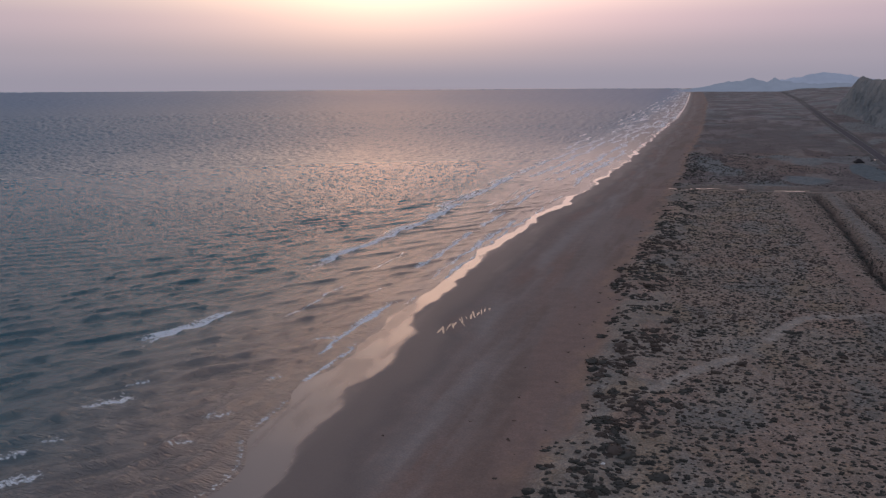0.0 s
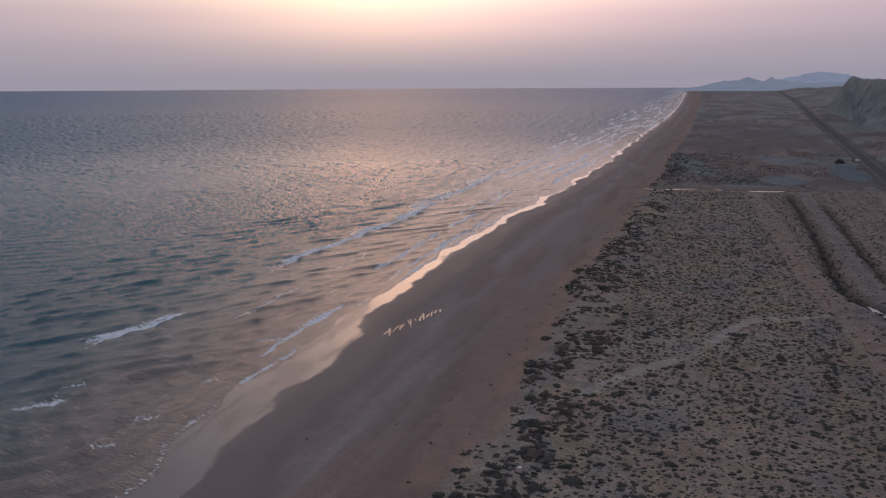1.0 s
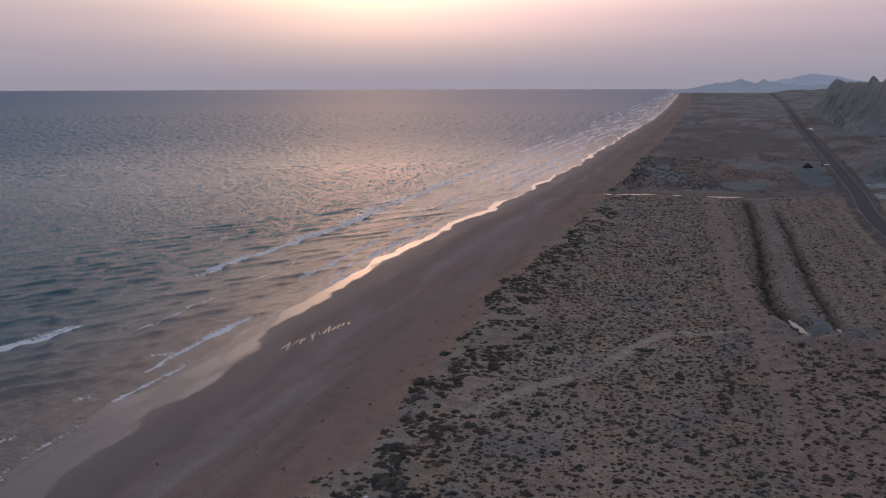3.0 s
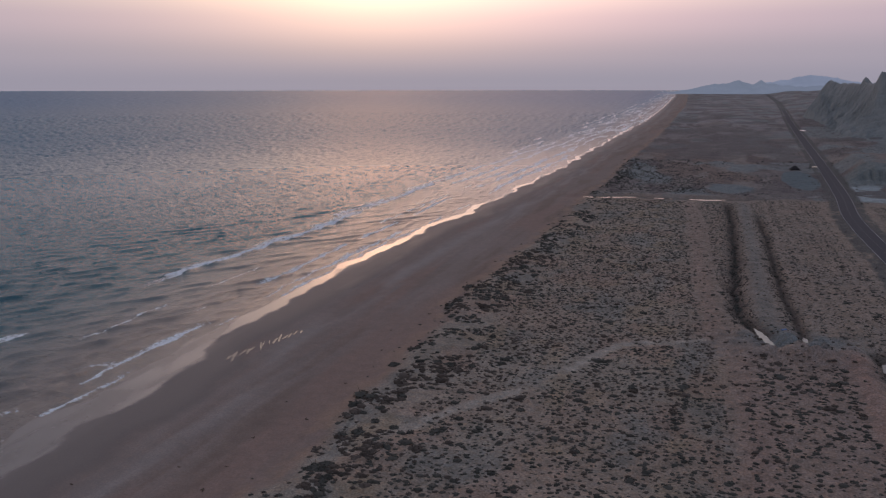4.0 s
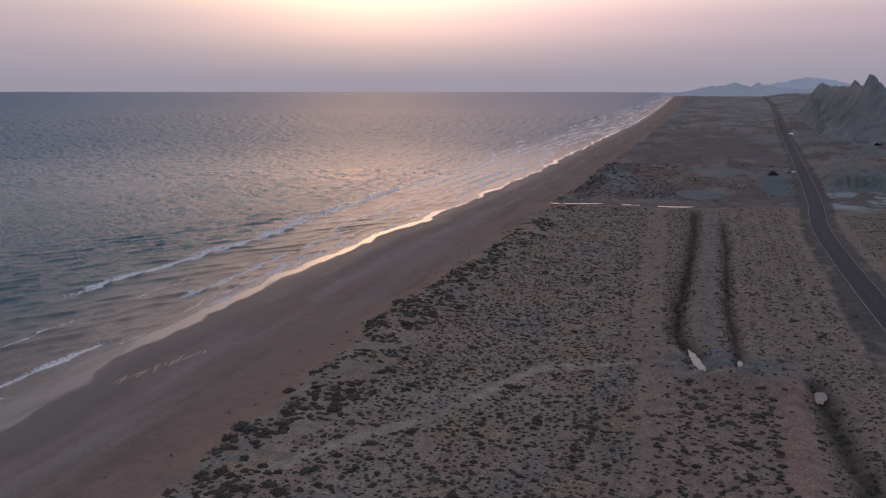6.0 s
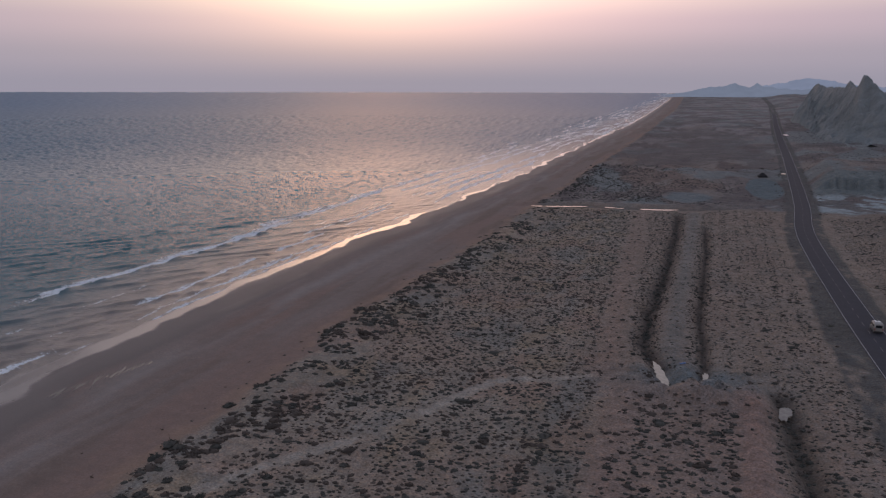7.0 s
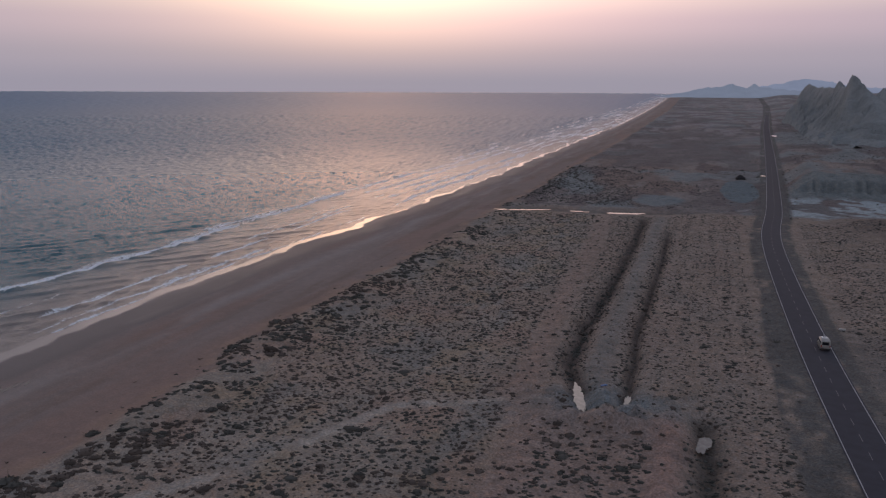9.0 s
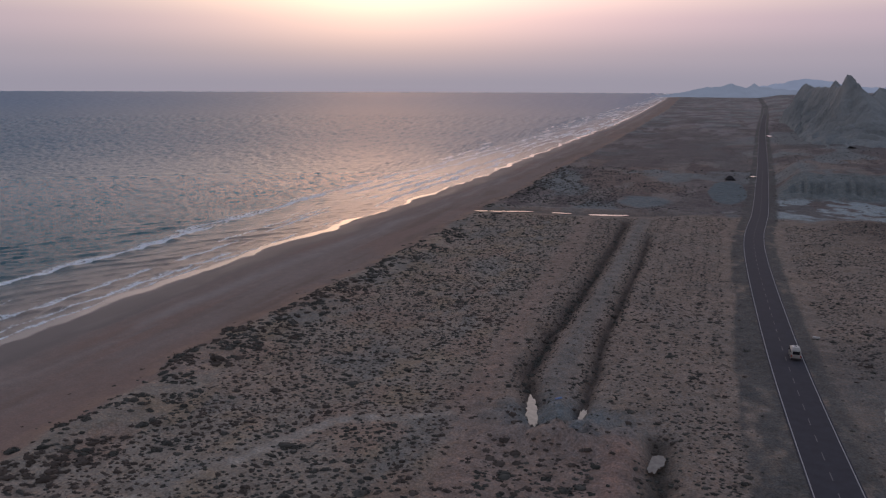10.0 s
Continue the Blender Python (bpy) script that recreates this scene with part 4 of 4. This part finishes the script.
def shrub_chance(n, s):
    """Share of the plan's cells that hold a shrub, and the usual radius there."""
    de, rx = dune_edge(s), road_x(s)
    clump = fbm(n / 11, s / 14, 3, 501)
    p = 0.96 * smooth(0.08, 0.28, clump) * (0.62 + 0.38 * smooth(0.35, 0.5, fbm((n + s) / 3, (n - s) / 9, 2, 508)))
    r = 0.34 + 0 * n
    lane = lane_x(s)
    p = np.where(np.abs(n - lane) < 3.6, 0.16, p)
    right = n > lane + 3.6
    p = np.where(right, 0.96 * smooth(0.10, 0.34, fbm(n / 7, s / 10, 3, 502)), p)
    r = np.where(right, 0.30, r)
    inA = (s > 206) & (s < 428)
    p = np.where(inA & (np.abs(n - 51.6) < 3.6), 0.12, p)
    da, db, dc = np.abs(n - ditch_a(s)), np.abs(n - ditch_b(s)), np.abs(n - ditch_c(s))
    for d, on in ((da, inA & (s > 217)), (db, (s > 217) & (s < 385)), (dc, (s < 206) & (np.abs(s - 197) > 3.5))):
        wide = 2.1 if d is dc else 1.3
        p = np.where(on & (d < wide), 0.26 if d is db else 0.38, p)
        p = np.where(on & (d > 2.3) & (d < 3.4), 0.8, p)
        r = np.where(on & (d < 1.3), 0.45, r)
    row = np.cos((n + 1.5 * vnoise(s / 25, 0 * s, 506)) * 2 * np.pi / 4.6)
    p = np.where((n > 60) & (n < 86) & (s > 217), p * (0.45 + 0.55 * smooth(-0.4, 0.5, row)), p)
    p = np.where((s < 200) & (n > 46) & (n < 71), 0.36 + 0.45 * smooth(-0.1, 0.6, row), p)
    p = np.where((s < 200) & (np.abs(n - 67.5) < 2.4), 0.03, p)
    r = np.where((s < 200) & (n > 46) & (n < 71), 0.4, r)
    p = np.where((s > 196) & (s < 217) & (n > 42) & (n < 72), 0.16, p)
    thicket = np.hypot((n - 34.2) / 1.5, (s - 164) / 13) + 0.5 * (fbm(n / 2, s / 4, 2, 509) - 0.5)
    p = np.where(thicket < 1, 0.98, p)
    r = np.where(thicket < 1, 0.46, r)
    p = np.where(sand_track_dist(n, s) < 1.3, 0.12, p)
    beyond = s > 437
    p = np.where(beyond, 0.6 * smooth(0.35, 0.6, fbm(n / 25, s / 45, 3, 503)) * (1 - 0.6 * smooth(20, 60, n)), p)
    r = np.where(beyond, 0.40 + 0.25 * smooth(560, 700, s), r)
    p = p * (1 - 0.85 * smooth(500, 640, s))
    p = np.where(beyond & (n < 22), np.maximum(p, 0.42 * (1 - smooth(540, 700, s)) * smooth(0.3, 0.5, clump)), p)
    p = np.where((s > 437) & (s < 452) & (n < 60), 0.05, p)
    p = np.where((np.hypot((n - 86) / 11, (s - 527) / 50) < 1) | (np.hypot((n - 47) / 13, (s - 478) / 20) < 1), 0.0, p)
    dr = n - rx
    p = np.where(np.abs(dr) < 6.2, 0.0, np.where((np.abs(dr) < 11), 0.07, p))
    east = dr > 11
    p = np.where(east, 0.92 * smooth(0.22, 0.44, fbm(n / 12, s / 12, 3, 504)), p)
    p = np.where(east & (s > 425) & (s < 640), 0.012, p)
    p = np.where((bump(s, 225, 22) * bump(n, 112, 9)) > 0.4, 0.05, p)
    off = n - de
    rim = (off > 0) & (off < 13)
    p = np.where(rim & ~beyond, 0.62 * smooth(0.42, 0.58, fbm(n / 5, s / 7, 3, 505)) + 0.07, p)
    r = np.where(rim, 0.55, r)
    p = np.where(off < 0, np.where(off > -5, 0.03, 0.0), p)
    p = np.where((np.abs(s - canal_y(n) + 1.5) < 8.5) & (n < 60), 0.0, p)
    return p, r


def build_shrubs():
    rt = random.Random(5)
    near_t = [dome(rt, 7, 14, 0.42) for _ in range(12)]
    far_t = [dome(rt, 5, 2, 0.6) for _ in range(6)]
    rs = np.random.RandomState(77)

    def cells(n0, n1, s0, s1, c):
        X, Y = np.meshgrid(np.arange(n0, n1, c), np.arange(s0, s1, c))
        X, Y = X.ravel(), Y.ravel()
        X, Y = X + rs.uniform(-0.5, 0.5, X.shape) * c * 1.1, Y + rs.uniform(-0.5, 0.5, Y.shape) * c * 1.1
        p, r = shrub_chance(X, Y)
        keep = rs.uniform(0, 1, X.shape) < p
        return X[keep], Y[keep], r[keep] * np.exp(rs.normal(-0.04, 0.36, keep.sum()))

    X, Y, r = cells(-28, 178, 88, 300, 0.86)
    dry = (rs.uniform(0, 1, X.shape) < 0.22) | (fbm(X / 14, Y / 14, 3, 511) > 0.63)
    scatter("desert_shrubs", near_t, X[~dry], Y[~dry], r[~dry], LEAF, "low dark desert shrubs dotted over sand", 1)
    scatter("dry_desert_shrubs", near_t, X[dry], Y[dry], r[dry], LEAF_DRY, "low dry brown desert shrubs dotted over sand", 2)
    X, Y, r = cells(-28, 200, 300, 640, 0.9)
    scatter("plain_shrubs", far_t, X, Y, r * 1.0, LEAF, "low dark shrubs on the plain behind the beach", 3)
    X, Y, r = cells(-30, 200, 640, 1000, 3.2)
    X1, Y1, r1 = cells(-30, 220, 1000, 1500, 7.0)
    X, Y, r = np.r_[X, X1], np.r_[Y, Y1], np.r_[r * 0.7, r1]
    scatter("far_shrubs", far_t, X, Y, r, LEAF_HAZED, "far low shrubs on the coastal plain", 4)


build_shrubs()


def big_shrub(seed, mat):
    rs = random.Random(seed)
    root = tagged(new("shrub"), "spreading dark green desert bush on a sand hummock", "shrub", "bushes on the dune edge")
    bm = bmesh.new()
    lumps = [(0, 0, 0.75)] + [(rs.uniform(-0.6, 0.6), rs.uniform(-0.6, 0.6), rs.uniform(0.35, 0.6)) for _ in range(5)]
    for lx, ly, lr in lumps:
        v, f = dome(rs, 9, 60, 0.24)
        vs = [bm.verts.new((lx + lr * a, ly + lr * b, lr * 0.85 * c)) for a, b, c in v]
        for t in f:
            bm.faces.new([vs[i] for i in t])
    me = bpy.data.meshes.new("foliage")
    bm.to_mesh(me)
    bm.free()
    me.materials.append(mat)
    leaf = new("foliage", me)
    leaf.parent = root
    bm = bmesh.new()
    for _ in range(6):
        a, tip = rs.uniform(0, 6.28), rs.uniform(0.7, 1.05)
        d = Vector((math.cos(a) * tip, math.sin(a) * tip, rs.uniform(0.25, 0.7)))
        q = d.to_track_quat("Z", "Y").to_matrix().to_4x4()
        bmesh.ops.create_cone(bm, cap_ends=True, segments=5, radius1=0.04, radius2=0.012, depth=d.length, matrix=Matrix.Translation(d * 0.5) @ q)
    part("stem_cluster", bm, WOOD, root)
    return root


def build_big_shrubs():
    rs = random.Random(9)
    kinds = [big_shrub(100 + k, LEAF if k != 4 else LEAF_DRY) for k in range(5)]
    spots = []
    known = ((-20.8, 151, 2.2), (-18.5, 150, 1.6), (-15.7, 123, 1.9), (-14.5, 124.5, 1.5), (-21.5, 168, 1.5), (-24.0, 213, 1.9), (-22.5, 216, 1.7), (-24.5, 232, 1.6), (67.3, 214.0, 1.3))
    spots += known
    for _ in range(30):
        y = rs.uniform(98, 330)
        x = float(dune_edge(np.array([y]))[0]) + abs(rs.gauss(2.0, 8.0)) + 0.5
        for _ in range(rs.randint(1, 5)):
            spots.append((x + rs.gauss(0, 2.2), y + rs.gauss(0, 3.0), rs.uniform(0.5, 1.35)))
    for y in np.arange(219, 330, 2.6):
        spots.append((float(ditch_a(np.array([y]))[0]) + rs.uniform(-0.9, 0.9), y + rs.uniform(-1, 1), rs.uniform(0.6, 1.15)))
    for y in np.arange(120, 204, 2.4):
        if abs(y - 197) > 4:
            spots.append((float(ditch_c(np.array([y]))[0]) + rs.uniform(-1.9, 1.9), y, rs.uniform(0.4, 0.85)))
    for k in range(70):
        spots.append((rs.uniform(-8, 40), rs.uniform(98, 230), rs.uniform(0.36, 0.56)))
    for k, (x, y, r) in enumerate(spots[:300]):
        m = pose(x, y, gz(x, y) - 0.06, 0, 0, rs.uniform(0, 360)) @ Matrix.Diagonal((r, r * rs.uniform(0.75, 1.2), r * rs.uniform(0.7, 0.95), 1))
        src = kinds[rs.randrange(5)]
        made = copy_thing(src, m)
        made.matrix_basis = m
        if x > 40:
            tagged(made, "dark bush growing along a muddy drain", group="bushes in the drains")
        elif x > -8:
            tagged(made, "low dark bush among small shrubs on sand", group="bushes on the sand")
    for k, src in enumerate(kinds):
        x, y = -10 + 9 * k, 140 + 7 * k
        src.matrix_basis = pose(x, y, gz(x, y) - 0.06)


build_big_shrubs()


# ---- van on the road
def box(bm, x0, x1, y0, y1, z0, z1, bevel=0.0):
    r = bmesh.ops.create_cube(bm, size=1.0, matrix=Matrix.Translation(((x0 + x1) / 2, (y0 + y1) / 2, (z0 + z1) / 2)) @ Matrix.Diagonal((x1 - x0, y1 - y0, z1 - z0, 1)))
    if bevel:
        edges = list({e for v in r["verts"] for e in v.link_edges})
        bmesh.ops.bevel(bm, geom=edges, offset=bevel, segments=2, affect="EDGES")


def loft(bm, sections):
    """Skins closed outlines of equal count."""
    rings = [[bm.verts.new(p) for p in sec] for sec in sections]
    for a, b in zip(rings, rings[1:]):
        for i in range(len(a)):
            j = (i + 1) % len(a)
            bm.faces.new((a[i], a[j], b[j], b[i]))
    bm.faces.new(rings[0])
    bm.faces.new(rings[-1][::-1])


def build_van():
    paint = simple("van_paint", (0.29, 0.285, 0.27), 0.35, scale=1.5, vary=0.08, relief=0.0)
    glass = simple("tinted_glass", (0.015, 0.017, 0.02), 0.06, scale=1.0, vary=0.1, relief=0.0)
    rubber = simple("tyre_rubber", (0.02, 0.02, 0.02), 0.9)
    steel = simple("wheel_steel", (0.35, 0.35, 0.36), 0.4, 0.8, vary=0.1, relief=0.0)
    plastic = simple("dark_plastic", (0.03, 0.03, 0.032), 0.6, relief=0.0)
    lampred = simple("tail_lens", (0.35, 0.02, 0.015), 0.2, relief=0.0)
    van = tagged(new("van"), "pale high-roofed van driving along the road", "van")
    bm = bmesh.new()
    W = 0.98

    def ring(y, low, high, w, wt):
        return [(-w, y, low), (-w, y, low + (high - low) * 0.55), (-wt, y, high - 0.10), (-wt + 0.14, y, high), (wt - 0.14, y, high), (wt, y, high - 0.10), (w, y, low + (high - low) * 0.55), (w, y, low)]

    loft(bm, [ring(0.0, 0.45, 2.28, W - 0.04, 0.86), ring(0.10, 0.38, 2.36, W, 0.90), ring(3.1, 0.38, 2.36, W, 0.90), ring(3.45, 0.38, 2.26, W, 0.86), ring(4.15, 0.38, 1.32, W - 0.02, 0.88), ring(4.75, 0.40, 1.12, W - 0.06, 0.84), ring(4.9, 0.48, 0.95, W - 0.14, 0.74)])
    body = part("body", bm, paint, van, "pale cream painted body", True)
    bm = bmesh.new()
    box(bm, -0.68, 0.68, -0.035, 0.05, 1.38, 2.05, 0.02)
    part("rear_window", bm, glass, van, "dark rear window")
    bm = bmesh.new()
    vs = [bm.verts.new(p) for p in ((-0.78, 3.52, 2.16), (0.78, 3.52, 2.16), (0.82, 4.14, 1.36), (-0.82, 4.14, 1.36))]
    up = [bm.verts.new(v.co + Vector((0, 0.02, 0.03))) for v in vs]
    bm.faces.new(vs[::-1])
    bm.faces.new(up)
    for i in range(4):
        bm.faces.new((vs[i], vs[(i + 1) % 4], up[(i + 1) % 4], up[i]))
    part("windscreen", bm, glass, van, "dark windscreen")
    for sx in (-1, 1):
        for y0, y1 in ((0.35, 1.35), (1.5, 2.5), (2.65, 3.4)):
            bm = bmesh.new()
            x = sorted((sx * 0.925, sx * 0.985))
            box(bm, x[0], x[1], y0, y1, 1.45, 1.98, 0.015)
            part("side_window", bm, glass, van, "dark side window")
        bm = bmesh.new()
        box(bm, sx * 0.86 - 0.07, sx * 0.86 + 0.07, -0.05, 0.06, 0.85, 1.28, 0.015)
        part("tail_light", bm, lampred, van, "red tail light")
        bm = bmesh.new()
        box(bm, sx * 1.10 - 0.09, sx * 1.10 + 0.09, 3.62, 3.72, 1.35, 1.65, 0.02)
        part("wing_mirror", bm, plastic, van, "black wing mirror")
        for y in (0.95, 3.95):
            bm = bmesh.new()
            bmesh.ops.create_cone(bm, cap_ends=True, segments=24, radius1=0.35, radius2=0.35, depth=0.24, matrix=Matrix.Translation((sx * 0.86, y, 0.35)) @ Matrix.Rotation(math.pi / 2, 4, "Y"))
            tyre = part("wheel", bm, rubber, van, "black tyre")
            bm = bmesh.new()
            bmesh.ops.create_cone(bm, cap_ends=True, segments=20, radius1=0.21, radius2=0.17, depth=0.05, matrix=Matrix.Translation((sx * 0.985, y, 0.35)) @ Matrix.Rotation(math.pi / 2 * sx, 4, "Y"))
            part("rim", bm, steel, tyre, "grey steel rim")
    bm = bmesh.new()
    box(bm, -0.95, 0.95, -0.14, 0.06, 0.40, 0.62, 0.03)
    part("rear_bumper", bm, plastic, van, "black rear bumper")
    bm = bmesh.new()
    box(bm, -0.26, 0.26, -0.055, -0.01, 0.72, 0.84, 0.005)
    part("plate", bm, paint, van)
    bm = bmesh.new()
    box(bm, -0.55, 0.55, 1.7, 2.9, 2.37, 2.50, 0.04)
    hatch = part("roof_unit", bm, simple("white_plastic", (0.8, 0.8, 0.8), 0.4, vary=0.05, relief=0.0), van, "white roof unit")
    bm = bmesh.new()
    box(bm, -0.3, 0.3, 2.0, 2.6, 2.495, 2.52, 0.01)
    part("grille", bm, plastic, hatch, "dark grille")
    y = 252.0
    x = float(road_x(np.array([y]))[0]) + 1.75
    turn = math.degrees(math.atan2(float(road_x(np.array([y]))[0] - road_x(np.array([y + 10]))[0]), 10))
    van.matrix_world = pose(x, y, 0.275, 0, 0, turn)


build_van()


# ---- dark hut on the mud pad
def build_hut():
    cloth = simple("dark_cloth", (0.022, 0.021, 0.024), 0.95, scale=2.0)
    pole_mat = WOOD
    hut = tagged(new("hut"), "small dark tent-like hut on blue-grey mud", "hut")
    bm = bmesh.new()
    base = [bm.verts.new(p) for p in ((-2.6, -1.9, 0), (2.6, -1.9, 0), (2.6, 1.9, 0), (-2.6, 1.9, 0))]
    wall = [bm.verts.new((v.co.x * 0.92, v.co.y * 0.92, 1.1)) for v in base]
    ridge = [bm.verts.new((-0.7, 0, 2.9)), bm.verts.new((0.9, 0, 2.6))]
    for i in range(4):
        bm.faces.new((base[i], base[(i + 1) % 4], wall[(i + 1) % 4], wall[i]))
    bm.faces.new((wall[0], wall[1], ridge[1], ridge[0]))
    bm.faces.new((wall[2], wall[3], ridge[0], ridge[1]))
    bm.faces.new((wall[1], wall[2], ridge[1]))
    bm.faces.new((wall[3], wall[0], ridge[0]))
    bmesh.ops.subdivide_edges(bm, edges=bm.edges[:], cuts=2, use_grid_fill=True)
    for v in bm.verts:
        if v.co.z > 0.05:
            v.co += Vector([0.12 * (float(vnoise(v.co.x * 1.3 + 9 * k, v.co.y * 1.3 + v.co.z, 601 + k)) - 0.5) for k in range(3)])
    part("canopy", bm, cloth, hut, "sagging black cloth")
    for x, y in ((-2.75, -2.0), (2.75, -2.0), (2.75, 2.0), (-2.75, 2.0)):
        bm = bmesh.new()
        bmesh.ops.create_cone(bm, cap_ends=True, segments=6, radius1=0.06, radius2=0.05, depth=1.6, matrix=Matrix.Translation((x, y, 0.78)))
        part("pole", bm, pole_mat, hut)
    hut.matrix_world = pose(87.5, 582, gz(87.5, 582) - 0.05, 0, 0, 12)


build_hut()


# ---- litter: driftwood on the beach, a blue scrap by the drain, stones
def build_litter():
    rs = random.Random(31)
    spots = [(-28.2, 113, 1.1), (-47.6, 109, 0.7), (-30.5, 130, 0.6), (-33, 145, 0.5), (-26.5, 156, 0.7), (-27.5, 176, 0.6), (-29, 120, 0.5), (-31, 190, 0.6), (-25.8, 139, 0.9), (-36, 118, 0.5), (-26.8, 205, 0.8), (-27.3, 238, 0.7)]
    for x, y, ln in spots:
        bm = bmesh.new()
        for k in range(3):
            d = Vector((rs.uniform(-1, 1), rs.uniform(-0.5, 0.5), rs.uniform(0.0, 0.22))).normalized() * ln * rs.uniform(0.6, 1.0)
            q = d.to_track_quat("Z", "Y").to_matrix().to_4x4()
            bmesh.ops.create_cone(bm, cap_ends=True, segments=6, radius1=0.10 * ln, radius2=0.04 * ln, depth=d.length, matrix=Matrix.Translation(Vector((0, 0, 0.07)) + d * 0.3) @ q)
        ob = part("driftwood", bm, WOOD)
        ob.matrix_world = pose(x, y, gz(x, y), 0, 0, rs.uniform(0, 180))
        tagged(ob, "dark tangle of driftwood on the brown beach", "driftwood", "driftwood on the beach")
    bm = bmesh.new()
    box(bm, -0.75, 0.75, -0.3, 0.3, 0, 0.42, 0.06)
    ob = part("concrete_block", bm, simple("whitewashed_concrete", (0.45, 0.45, 0.44), 0.8))
    ob.matrix_world = pose(102.6, 270.5, gz(102.6, 270.5) - 0.03, 0, 0, -12)
    tagged(ob, "whitewashed concrete block lying beside the road", "road marker")
    bm = bmesh.new()
    bmesh.ops.create_icosphere(bm, subdivisions=2, radius=0.28)
    for v in bm.verts:
        v.co = Vector((v.co.x * 1.2, v.co.y * 0.8, max(v.co.z * 0.6, -0.05))) * (0.8 + 0.5 * rs.random())
    ob = part("plastic_bag", bm, simple("white_film", (0.75, 0.75, 0.74), 0.4, relief=0.0))
    ob.matrix_world = pose(-12.9, 108.5, gz(-12.9, 108.5) + 0.05, 0, 0, 30)
    tagged(ob, "crumpled white plastic bag on the sand", "litter")
    bm = bmesh.new()
    box(bm, -0.6, 0.6, -0.3, 0.3, 0, 0.12, 0.03)
    for v in bm.verts:
        v.co.z += 0.1 * math.sin(v.co.x * 4)
    ob = part("tarpaulin_scrap", bm, simple("blue_plastic", (0.05, 0.14, 0.35), 0.5, relief=0.0))
    ob.matrix_world = pose(55.0, 214.2, gz(55.0, 214.2) + 0.1, 0, 0, 25)
    tagged(ob, "crumpled blue plastic scrap beside a drain", "litter")


build_litter()
